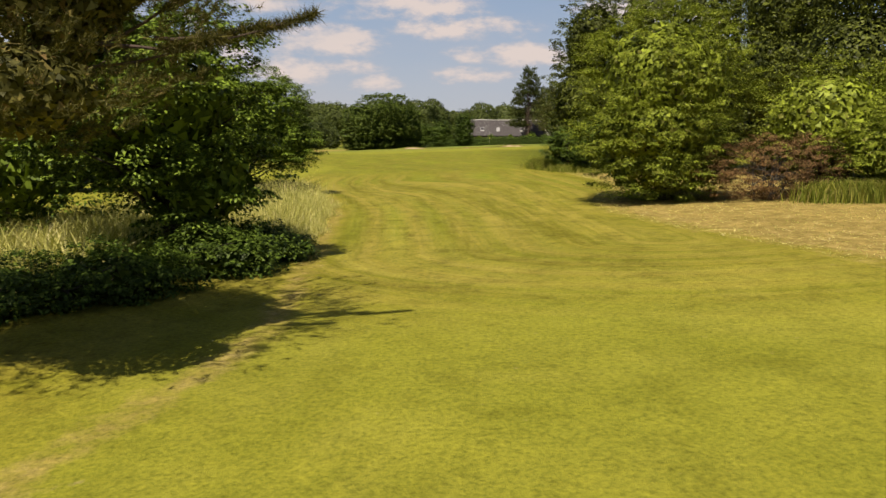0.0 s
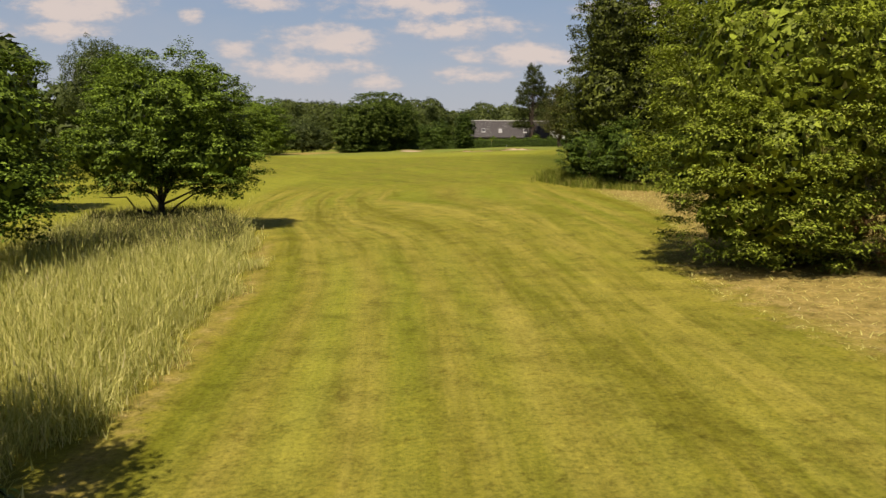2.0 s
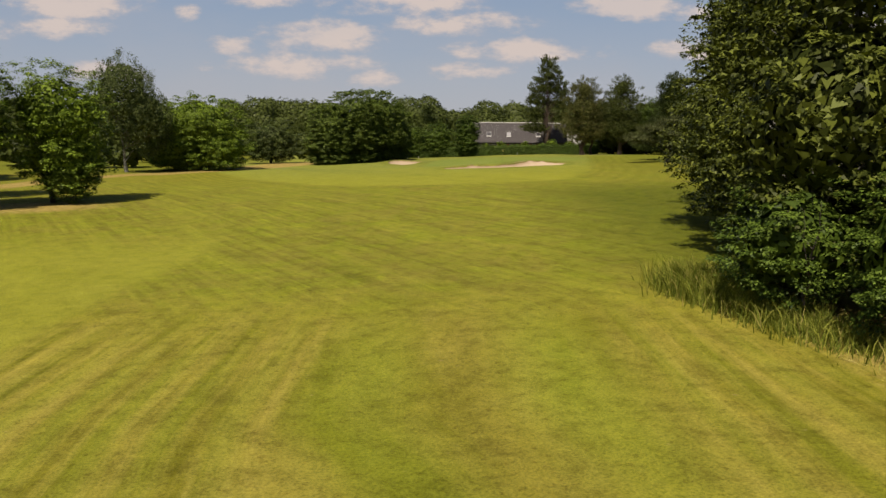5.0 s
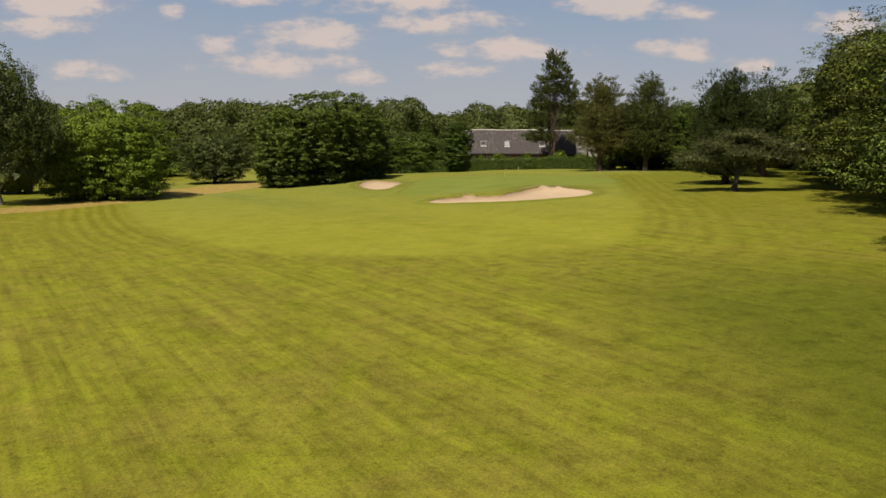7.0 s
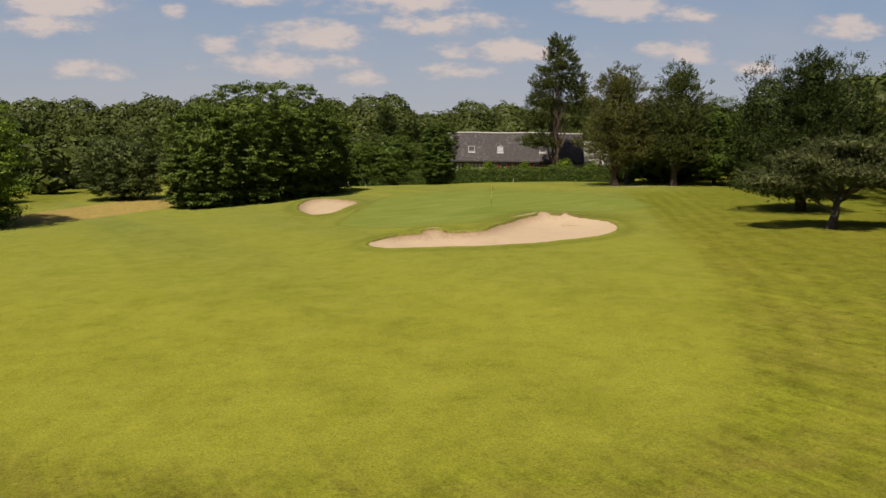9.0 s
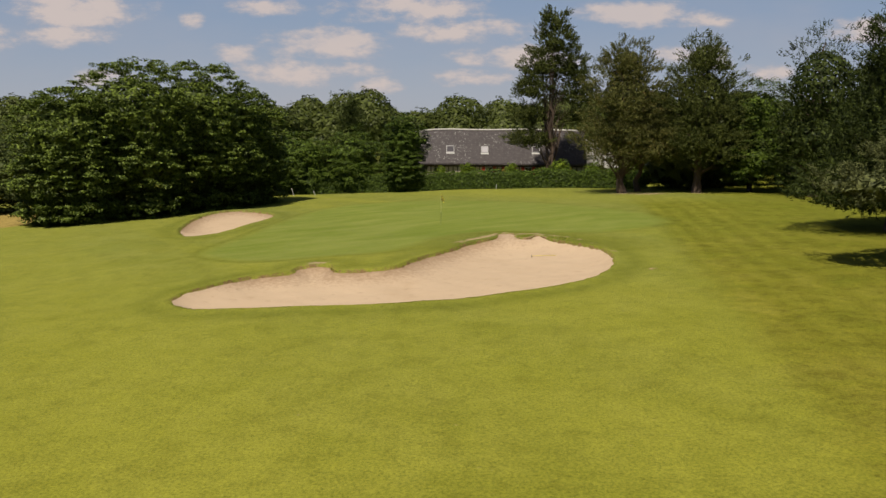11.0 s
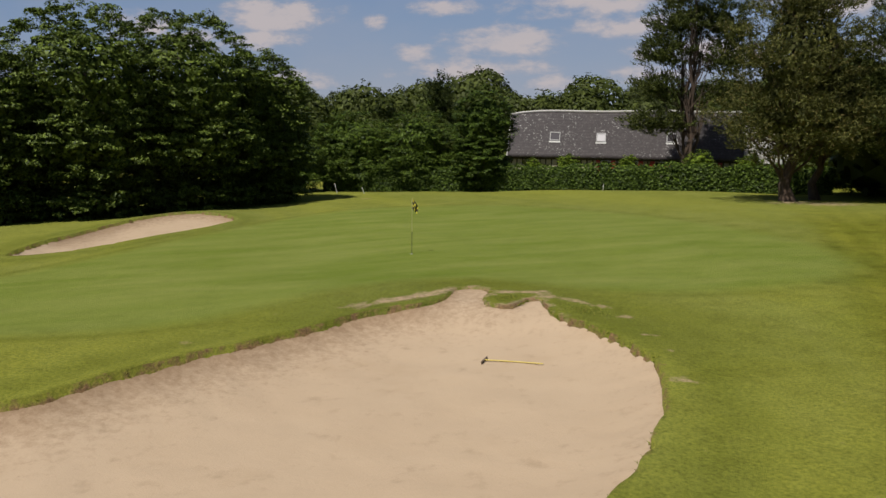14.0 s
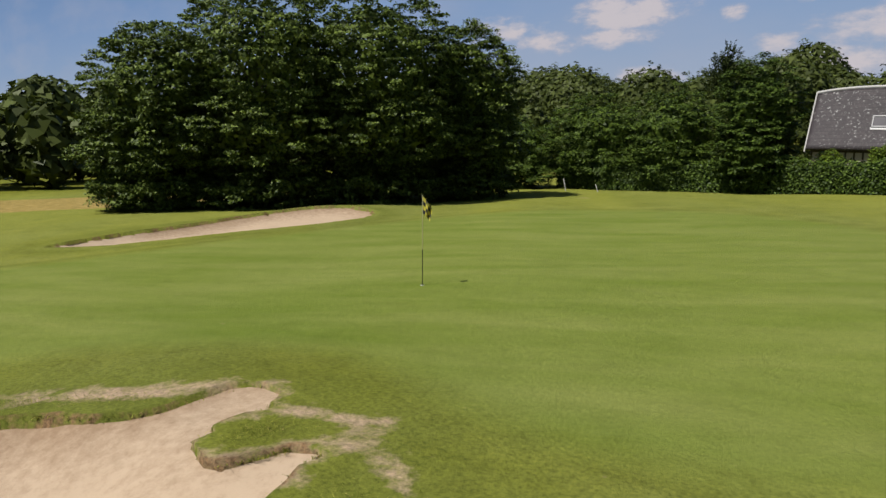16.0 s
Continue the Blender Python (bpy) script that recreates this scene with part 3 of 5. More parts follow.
def build_ground():
    xs = lines([(-1500, -200, 130), (-200, -60, 20), (-60, -14, 1.0), (-14, 21, 0.24), (21, 60, 1.0), (60, 200, 20), (200, 1500, 130)])
    ys = lines([(-900, -60, 120), (-60, 0, 6), (0, 56, 0.9), (56, 145, 1.1), (145, 147, 0.5), (147, 168.6, 0.16), (168.6, 192, 0.35), (192, 230, 1.0), (230, 420, 19), (420, 2420, 200)])
    X, Y = np.meshgrid(xs, ys)
    pts = np.stack([X.ravel(), Y.ravel()], 1)
    drop = np.zeros(len(pts))
    edge = np.full(len(pts), 9.0)
    for line in (BIG_LINE, SMALL_LINE):
        d, near = signed(line, pts)
        snap = np.abs(d) < 0.105
        pts[snap] = near[snap]
        d[snap] = 0
        ins = d < -0.01
        drop[ins] = -0.75
        edge = np.minimum(edge, d)
    x, y = pts[:, 0], pts[:, 1]
    z = land(x, y) + drop + 0.05 * np.exp(-(np.maximum(edge, 0) / 0.5) ** 2) * (edge >= 0)
    n, mcol = len(ys), len(xs)
    i, j = np.meshgrid(np.arange(n - 1), np.arange(mcol - 1), indexing="ij")
    a = (i * mcol + j).ravel()
    faces = np.stack([a, a + 1, a + mcol + 1, a + mcol], 1)
    me = smooth(mesh_np("ground", np.stack([x, y, z], 1), faces, [M_GRASS]))
    # masks: dry, putting surface, closely mown / bare, mowing lines, lush
    dp, _ = signed(PUTT_LINE, pts)
    putt = np.clip(0.5 - dp / 1.1, 0, 1)
    st = np.interp(y, (10, 20, 26, 31, 40, 52, 62, 70, 74), (8.0, 5.9, 5.1, 5.2, 8.3, 9.0, 9.8, 9.0, 13))
    dry = np.clip(0.5 + (x - st - 0.6) / 3.0, 0, 1) * np.clip((74 - y) / 3, 0, 1) * np.clip((26 - x) / 6, 0, 1)
    lp = np.interp(y, (140, 150, 160, 172, 183, 190, 200, 206), (-47, -43.5, -37, -31.5, -25.5, -24.5, -24, -30))
    lp2 = np.interp(y, (140, 156, 174, 190, 202, 206), (-52, -47.5, -39, -36, -31, -31))
    left = np.clip(0.5 - (x - lp) / 1.5, 0, 1) * np.clip(0.5 + (x - lp2) / 1.5, 0, 1) * np.clip((206 - y) / 3, 0, 1) * np.clip((y - 120) / 8, 0, 1)
    isle = np.clip(1.5 - np.hypot((x + 33) / 9.5, (y - 104) / 6.0) * 1.4, 0, 1) * 0.75
    verge = np.clip(1 - np.abs(x + 3.9 - np.interp(y, (3, 5.4, 9.7, 13, 20, 29, 37, 45), (-1.0, -0.3, 0.8, 0.6, -0.1, -0.9, -2.4, -4.6))) / 0.8, 0, 1) * np.clip((42 - y) / 6, 0, 1) * 0.62
    dry = np.clip(np.maximum.reduce([dry, left, isle, verge * (y > 0)]), 0, 1)
    # distance outside the closely mown apron round the green
    yb = np.where(x < 8, 116.5 + 0.03 * np.maximum(2 - x, 0) ** 2, 116.5 + 0.2 * (x - 8) ** 2)
    slope = np.where(x < 8, 0.06 * np.maximum(2 - x, 0), 0.4 * (x - 8))
    contour = np.maximum((yb - y) / np.sqrt(1 + slope ** 2), x - 22.5 - 0.24 * (y - 149)) + 0.25 * np.sin(x * 0.13) + 0.2 * np.sin(y * 0.09)
    close = np.clip(0.5 - contour / 1.4, 0, 1) * np.clip((46 + x) / 6, 0, 1)
    close = np.maximum(close, 0.75 * np.clip((y - 185) / 8, 0, 1) * np.clip((40 - x) / 6, 0, 1) * np.clip((x + 24) / 5, 0, 1))
    close = np.maximum(close, 0.8 * np.clip((13 + 0.5 * np.sin(x) - y) / 3.5, 0, 1) * np.clip((x + 6) / 2, 0, 1))
    # the neighbouring fairway
    close = np.maximum(close, 0.8 * np.clip(-12.6 - 0.4 * np.sin(y * 0.2) - x, 0, 1) * np.clip((y - 38) / 6, 0, 1) * np.clip((92 - y) / 10, 0, 1) * np.clip((x + 60) / 10, 0, 1))
    ring = np.clip(1 - np.abs(edge - 0.9) / 1.0, 0, 1) * (edge > -0.1) * 0.4
    fringe = np.clip(1 - np.abs(dp - 0.5) / 0.5, 0, 1) * 0.45
    bank = np.clip(1.25 - np.abs(edge) / 4.0, 0, 1) * np.clip((y - 160) / 3, 0, 1) * np.clip((171 - y) / 2, 0, 1) * 0.52
    lushm = np.maximum.reduce([ring, fringe, bank])
    # two areas of rough on the right, drawn darker and more olive
    darker = np.clip((x - 4) / 8, 0, 1) * np.clip((y - 70) / 8, 0, 1) * np.clip((116 - y) / 14, 0, 1) * 0.8
    side = np.clip((x - 18) / 7, 0, 1) * np.clip((y - 96) / 12, 0, 1) * np.clip((172 - y) / 20, 0, 1) * 0.2
    darker = np.maximum(darker * np.clip((30 - x) / 10, 0, 1), side * np.clip((56 - x) / 14, 0, 1))
    lushm = np.clip(np.maximum(lushm, darker), 0, 1)
    tracks = np.clip((contour + 0.5) / 1.0, 0, 1) * np.clip((9.5 - contour) / 5, 0, 1) * np.clip((y - 96) / 8, 0, 1) * np.clip((205 - y) / 8, 0, 1) * np.clip(np.maximum((x - 9) / 8, (-8 - x) / 16), 0.25, 1) * np.where(x > 10, 0.6, 1)
    sweep = np.clip((y - 66) / 8, 0, 1) * np.clip((150 - y) / 20, 0, 1)
    stripe = np.clip((76 - y) / 10, 0, 1) * np.clip((y - 6) / 8, 0, 1) * (1 - dry)
    stripe = np.maximum(stripe, np.clip((contour - 1) / 4, 0, 1) * (x > 10) * np.clip((y - 112) / 10, 0, 1) * np.clip((200 - y) / 10, 0, 1) * 0.3)
    bare = np.zeros(len(pts))
    for bx, by, r in BARE:
        bare = np.maximum(bare, np.exp(-(np.hypot(x - bx, (y - by) * 1.2) / (r * 1.5)) ** 2) * 0.85)
    # sand trodden out over the worn bank
    spill = np.clip(1 - edge / 0.5, 0, 1) * (edge > -0.3) * np.clip((y - 163.6) / 0.8, 0, 1) * (y < 170) * np.clip((x - 13.2) / 0.5, 0, 1) * 0.62
    bare = np.maximum(bare, spill)
    lip = np.where(edge < -0.01, 1.0, np.clip(0.55 - np.maximum(edge, 0) / 0.3, 0, 1))
    swirl = np.zeros(len(pts))
    for bx, by, rx, ry, k in ((0.5, 62, 5.5, 9, 1.0), (-8, 60, 5, 7, 0.6), (7, 48, 4, 16, 0.55), (-2, 26, 3, 10, 0.6), (2, 14, 5, 8, 0.3)):
        swirl = np.maximum(swirl, k * np.exp(-((x - bx) / rx) ** 2 - ((y - by) / ry) ** 2))
    # the mowers' lanes: along the left edge, and turning before the start
    edge_x = np.interp(y, (12, 20, 29, 37, 45, 60), (-3.3, -4.0, -4.8, -6.3, -8.5, -11))
    lane = x - (edge_x + 4) * np.clip((5 - x) / 9, 0, 1)
    lane = np.where(y < 18, 5 - np.hypot(x - 5, (18 - y) * 1.3), np.where(x > 5, 5 - np.abs(x - 5), lane))
    la = me.attributes.new("lane", "FLOAT", "POINT")
    la.data.foreach_set("value", lane.astype(np.float32))
    mow = me.color_attributes.new("mow", "FLOAT_COLOR", "POINT")
    mow.data.foreach_set("color", np.stack([swirl, contour, tracks, sweep], 1).astype(np.float32).ravel())
    zone = me.color_attributes.new("zone", "FLOAT_COLOR", "POINT")
    zone.data.foreach_set("color", np.stack([dry, putt * 0.9, close, np.clip((y - 128) / 42, 0, 1) * (1 - 0.15 * np.clip((y - 196) / 8, 0, 1))], 1).astype(np.float32).ravel())
    wear = me.color_attributes.new("wear", "FLOAT_COLOR", "POINT")
    wear.data.foreach_set("color", np.stack([bare, stripe, lushm, lip], 1).astype(np.float32).ravel())
    return tagged(new("ground", me), "mown golf course grass with dry straw-coloured edges", "ground", kind="structure")


# bare spots: beside the large bunker, on its worn bank, under the pines
BARE = [(18.05, 164.5, 0.17), (18.5, 163.05, 0.15), (18.95, 161.8, 0.15), (19.0, 159.8, 0.17), (19.4, 154.6, 0.2), (31.0, 198.0, 1.6), (29.0, 199.5, 1.2), (36.0, 198.5, 1.0), (4.2, 157.5, 0.4), (8.6, 160.6, 0.16), (-3.0, 206.0, 0.4)]
# worn strips of sand behind the grassy lip
for x0, y0, x1, y1, n, r in ((11.2, 164.5, 13.9, 166.35, 13, 0.28), (14.8, 166.15, 15.75, 166.5, 5, 0.2), (15.9, 166.25, 17.4, 165.35, 8, 0.17), (15.9, 165.35, 16.0, 165.95, 3, 0.2)):
    BARE += [(x0 + (x1 - x0) * k / (n - 1), y0 + (y1 - y0) * k / (n - 1), r) for k in range(n)]
build_ground()


def build_sand(name, line, label):
    lo, hi = line.min(0) - 0.3, line.max(0) + 0.3
    gx, gy = np.arange(lo[0], hi[0], 0.16), np.arange(lo[1], hi[1], 0.16)
    X, Y = np.meshgrid(gx, gy)
    pts = np.stack([X.ravel(), Y.ravel()], 1)
    d, near = signed(line, pts)
    out = (d > 0) & (d < 0.2)
    pts[out] = near[out]
    d[out] = 0
    keep = d <= 0.0
    x, y = pts[:, 0], pts[:, 1]
    rip = np.array([noise.noise((a * 1.3, b * 1.3, 3.0)) * 0.03 + noise.noise((a * 4, b * 4, 7.0)) * 0.012 for a, b in pts])
    z = sand_height(x, y, d) + rip
    n, m = len(gy), len(gx)
    i, j = np.meshgrid(np.arange(n - 1), np.arange(m - 1), indexing="ij")
    a = (i * m + j).ravel()
    f = np.stack([a, a + 1, a + m + 1, a + m], 1)
    f = f[keep[f].all(1)]
    used, inv = np.unique(f, return_inverse=True)
    me = smooth(mesh_np(name, np.stack([x, y, z], 1)[used], inv.reshape(f.shape), [M_SAND]))
    back = np.clip((y - (153.0 if y.mean() < 170 else 176)) / 2, 0, 1) * np.clip((15.8 - x) / 3, 0, 1)
    stain = (np.exp(-np.clip(-d, 0, 9) / 1.2) * (0.3 + 0.7 * back))[used]
    st = me.color_attributes.new("stain", "FLOAT_COLOR", "POINT")
    st.data.foreach_set("color", np.stack([stain] * 3 + [np.ones(len(stain))], 1).astype(np.float32).ravel())
    return tagged(new(name, me), label, "sand bunker", kind="structure")


build_sand("sand_large", BIG_LINE, "large kidney-shaped bunker filled with pale beige sand")
build_sand("sand_small", SMALL_LINE, "small bunker of pale beige sand beside the green")


# ---- trees ----
def unit(a):
    return a / (np.linalg.norm(a, axis=1)[:, None] + 1e-9)


def leaf_arrays(rng, c, nrm, length, width, fold=0.25, droop=0.0, small=False):
    """Folded, pointed leaves at c with normals nrm: a quad each, or a triangle where they stand far off."""
    n = len(c)
    a = unit(np.cross(nrm, unit(rng.normal(size=(n, 3)))))
    a[:, 2] -= droop
    a = unit(a)
    b = unit(np.cross(nrm, a))
    L = (length * rng.uniform(0.6, 1.3, n))[:, None]
    W = (width * rng.uniform(0.7, 1.25, n))[:, None]
    if small:
        v = np.stack([c - a * L * 0.45 - b * W * 0.5, c - a * L * 0.45 + b * W * 0.5, c + a * L * 0.55], 1).reshape(-1, 3)
        return v, np.arange(3 * n).reshape(n, 3)
    up = unit(np.cross(a, b)) * W * fold
    v = np.stack([c - a * L * 0.5, c + b * W * 0.5 + up - a * L * 0.05, c + a * L * 0.5, c - b * W * 0.5 + up - a * L * 0.05], 1).reshape(-1, 3)
    return v, np.arange(4 * n).reshape(n, 4)


def clumps_in(rng, blobs, n, shell=0.62, lump=0.28, seed=0.0, tiers=0.0, period=1.8):
    """Clump centres on the outside of a union of ellipsoids (x, y, z, rx, ry, rz), some deeper, with an uneven outline."""
    B = np.array(blobs, float)
    m = n * 4
    wt = (B[:, 3] * B[:, 4] + B[:, 3] * B[:, 5] + B[:, 4] * B[:, 5])
    k = rng.choice(len(B), m, p=wt / wt.sum())
    d = unit(rng.normal(size=(m, 3)))
    off = np.array([noise.noise((a * 2.3 + seed, b * 2.3, c * 2.3 + q)) for (a, b, c), q in zip(d, k)])
    fine = np.array([noise.noise((a * 5.5 + seed, b * 5.5, c * 5.5 - q)) for (a, b, c), q in zip(d, k)])
    r = (0.97 - 0.14 * rng.random(m)) * (1 + lump * (0.9 * off + 0.55 * fine))
    deep = rng.random(m) < (0.16 if shell > 0.3 else 0.5)
    r[deep] *= rng.uniform(max(shell, 0.55), 0.95, deep.sum())
    rel = d * r[:, None] * B[k, 3:]
    if tiers:
        rel[:, :2] *= (1 + tiers * np.sin(2 * np.pi * (rel[:, 2] + B[k, 2]) / period + 5 * off))[:, None]
    p = B[k, :3] + rel
    hid = np.zeros(m, bool)
    for j in range(len(B)):
        q = np.linalg.norm((p - B[j, :3]) / B[j, 3:], axis=1)
        hid |= (q < 0.78) & (k != j) & ~deep
    ok = np.where(~hid & (p[:, 2] > -0.25 if len(B) < 40 else True))[0][:n]
    return p[ok], d[ok]


def inner_leaves(rng, blobs, at, length, cover=1.7):
    """Leaves lying flat on the ellipsoids shrunk to a share of their size: the dense inside of a crown."""
    vs = []
    for x, y, z, rx, ry, rz in blobs:
        area = 4 * np.pi * ((rx * ry) ** 1.6 / 3 + (rx * rz) ** 1.6 / 3 + (ry * rz) ** 1.6 / 3) ** (1 / 1.6) * at * at
        n = int(max(40, cover * area / (0.5 * length * length * 0.8)))
        i = np.arange(n) + 0.5
        lat, lon = np.arccos(1 - 2 * i / n), np.pi * (1 + 5 ** 0.5) * i
        d = unit(np.stack([np.sin(lat) * np.cos(lon), np.sin(lat) * np.sin(lon), np.cos(lat)], 1) + rng.normal(size=(n, 3)) * 0.5 / np.sqrt(n))
        r = at * rng.uniform(0.88, 1.04, n)[:, None]
        nrm = unit(d / np.array([rx, ry, rz]) * min(rx, ry, rz) + rng.normal(size=(n, 3)) * 0.3)
        vs.append(leaf_arrays(rng, np.array([x, y, z]) + d * r * np.array([rx, ry, rz]), nrm, length, length * 0.8, small=True))
    return join_arrays(vs)


def crown_leaves(rng, centres, outward, per, radius, length, width, flat=0.55, droop=0.0, up=0.9, hang=0.0, spray=0.5, small=False):
    """Leaves of the clumps: domed, drawn out along the bough that carries them."""
    n = len(centres) * per
    c = np.repeat(centres, per, 0)
    o = np.repeat(outward, per, 0)
    rad = np.repeat(radius * rng.uniform(0.6, 1.35, len(centres)), per)[:, None]
    d = unit(rng.normal(size=(n, 3)))
    d[:, 2] = np.where((d[:, 2] < 0) & (rng.random(n) < 0.8), -d[:, 2], d[:, 2])
    p = d * (0.55 + 0.45 * rng.random(n) ** 0.6)[:, None] * rad
    p[:, 2] = p[:, 2] * flat
    tw = np.repeat(unit(outward * np.array([1, 1, 0.6]) + rng.normal(size=outward.shape) * 0.35 + np.array([0, 0, 0.12])), per, 0)
    run = rng.uniform(-0.5, 1.0, n)[:, None]
    p = p * (1 - 0.45 * spray * np.clip(run, 0, 1)) + tw * run * rad * spray
    p[:, 2] -= (np.clip(run[:, 0], 0, 1) ** 2) * rad[:, 0] * droop * 0.5 * spray
    if hang:
        p[:, :2] *= 0.55
        p[:, 2] = -rng.random(n) * hang * rad[:, 0]
    nrm = unit(o * 0.30 + d * 0.35 + rng.normal(size=(n, 3)) * 0.24 + np.array([0, 0, up * 0.85]))
    return leaf_arrays(rng, c + p, nrm, length, width, droop=droop, small=small)


def needle_arrays(rng, centres, dirs, per, length, width):
    """Tufts of needles: narrow triangles spread about a shoot."""
    n = len(centres) * per
    c, d = np.repeat(centres, per, 0), np.repeat(dirs, per, 0)
    a = unit(d * 0.9 + rng.normal(size=(n, 3)) * 0.75)
    b = unit(np.cross(a, rng.normal(size=(n, 3)))) * width * 0.5
    L = (length * rng.uniform(0.65, 1.2, n))[:, None]
    c = c + d * (rng.uniform(-0.35, 0.35, n) * length)[:, None]
    v = np.stack([c - b, c + b, c + a * L], 1).reshape(-1, 3)
    return v, np.arange(3 * n).reshape(n, 3)


def limb_line(rng, p, q, sag=0.1, n=6, jitter=0.05):
    t = np.linspace(0, 1, n)[:, None]
    p, q = np.asarray(p, float), np.asarray(q, float)
    L = np.linalg.norm(q - p)
    line = p + (q - p) * t
    line[:, 2] += np.sin(t[:, 0] * np.pi) * sag * L
    line[1:-1] += rng.normal(size=(n - 2, 3)) * jitter * L * 0.5
    return line


def trunk_and_limbs(rng, tree, height, radius, centres, bark, count, lean=(0, 0), stems=1, spread=0.3, seg=9, main=0, reach=0.86, limb_k=0.38):
    """Tapered trunks, and limbs from them out to a choice of clumps."""
    tr, lb = [], []
    lines_ = []
    for s in range(stems):
        ax, ay = (rng.normal(size=2) * spread if stems > 1 else (0, 0))
        top = np.array([lean[0] + ax * 2, lean[1] + ay * 2, height * reach * (rng.uniform(0.9, 1.0) if s else 1.0)])
        ln_ = limb_line(rng, (ax, ay, -0.25), top, 0, 9, 0.03)
        k = np.linspace(1, 0.12, 9)
        k[0] = 1.45
        tr.append(tube_arrays(ln_, radius * k * (1 if s == 0 else 0.8), seg))
        lines_.append(ln_)
    pick = rng.choice(len(centres), min(count, len(centres)), replace=False)
    for i in pick:
        ln_ = lines_[rng.integers(len(lines_))]
        q = centres[i]
        q = q + (ln_[np.argmin(np.abs(ln_[:, 2] - q[2] * 0.7))] - q) * 0.22
        zz = np.clip(q[2] * rng.uniform(0.35, 0.8), height * 0.12, height * 0.92)
        j = np.argmin(np.abs(ln_[:, 2] - zz))
        L = np.linalg.norm(q - ln_[j])
        r0 = max(0.018, radius * limb_k * (1 - ln_[j, 2] / height * 0.7))
        lb.append(tube_arrays(limb_line(rng, ln_[j], q, 0.08), np.linspace(r0, r0 * 0.18, 6), 5))
    for v, f in tr:
        put("trunk", smooth(mesh_np("trunk", v, f)), bark, tree)
    for v, f in lb[:main]:
        put("limb", smooth(mesh_np("limb", v, f)), bark, tree)
    if lb[main:]:
        v, f = join_arrays(lb[main:])
        tagged(put("branchwork", smooth(mesh_np("branchwork", v, f)), bark, tree), kind="stuff")


def broadleaf(name, x, y, label, height, blobs, leaf, mat, clumps, per, radius, trunk, limbs=40, bark=None, flat=0.55, droop=0.0, hang=0.0,
              seed=1, lean=(0, 0), stems=1, up=0.9, shell=0.62, lump=0.28, category="tree", group="", width=0.55, main=0, spray=0.5, tiers=0.0):
    """A leafy tree or bush: trunk, limbs and a crown of single leaves in clumps. blobs are relative to its foot."""
    rng = np.random.default_rng(seed)
    small = y > 48
    clumps, radius, per, flat, tiers = int(clumps * 2.5), radius * 0.60, max(8, int(per * 0.5)), 0.16 + flat * 0.5, tiers * 0.3
    leaf *= 0.8
    if small:
        per, width = int(per * 1.25), width * 1.25
    t = base(name, x, y, land1(x, y), label, category, group)
    cen, out = clumps_in(rng, blobs, clumps, shell, lump, seed * 3.1, tiers)
    cen[:, 2] = np.maximum(cen[:, 2], radius * flat * 0.5)
    trunk_and_limbs(rng, t, height, trunk, cen, bark or M_BARK, limbs, lean, stems, main=main)
    v, f = crown_leaves(rng, cen, out, per, radius, leaf, leaf * width, flat, droop, up, hang, spray, small)
    v[:, 2] = np.maximum(v[:, 2], 0.03)
    # the inside of the crown is dense
    if mat is not M_DEAD:
        v2, f2 = inner_leaves(rng, blobs, 0.66, 0.28 if y < 48 else 0.42, 1.45)
        put("inner_foliage", mesh_np("inner_foliage", v2 * np.array([1, 1, 0]) + np.maximum(v2[:, 2], 0.05)[:, None] * np.array([0, 0, 1]), f2), mat, t)
    put("crown", mesh_np("crown", v, f), mat, t)
    return t


def pine(name, x, y, label, height, blobs, mat, tufts, per, needle, trunk, limbs=60, seed=1, stems=1, lean=(0, 0), bark=None, spread=0.3, thick=0.06,
         tuft_r=0.6, group="", lump=0.35, twigs=7, main=0, core=0.42, limb_k=0.3, inner=0.55):
    """A pine: needles in tufts at the ends of boughs."""
    rng = np.random.default_rng(seed)
    if y > 48:
        per, thick, needle = int(per * 0.78), thick * 1.25, needle * 0.85
    t = base(name, x, y, land1(x, y), label, "pine tree", group)
    cen, out = clumps_in(rng, blobs, int(tufts * 1.15), 0.3, lump * 0.8, seed * 1.7, 0.1, 1.9)
    trunk_and_limbs(rng, t, height, trunk, cen, bark or M_PBARK, limbs, lean, stems, spread, main=main, limb_k=limb_k)
    # every bough ends in upswept shoots, each a brush of needles
    k = twigs
    o2 = np.repeat(out, k, 0)
    side = np.cross(o2, np.array([0, 0, 1.0]))
    fan = rng.uniform(-1, 1, len(o2))[:, None]
    dirs = unit(o2 * np.array([1, 1, 0.35]) * 0.8 + side * fan * 0.75 + rng.normal(size=o2.shape) * 0.18 + np.array([0, 0, 0.62]))
    sub = np.repeat(cen, k, 0) + side * fan * tuft_r * 0.8 + rng.normal(size=o2.shape) * tuft_r * np.array([0.45, 0.45, 0.22])
    n = len(sub) * per
    along = rng.random(n)[:, None] * np.repeat(rng.uniform(1.0, 2.2, len(sub)), per)[:, None] * needle
    c, d = np.repeat(sub, per, 0), np.repeat(dirs, per, 0)
    v, f = needle_arrays(rng, c + d * along, unit(d * 1.3 + rng.normal(size=d.shape) * 0.3), 1, needle * 0.8, thick)
    v2, f2 = inner_leaves(rng, blobs, inner, core, 1.4)
    put("inner_foliage", mesh_np("inner_foliage", v2, f2), mat, t)
    put("crown", mesh_np("crown", v, f), mat, t)
    return t


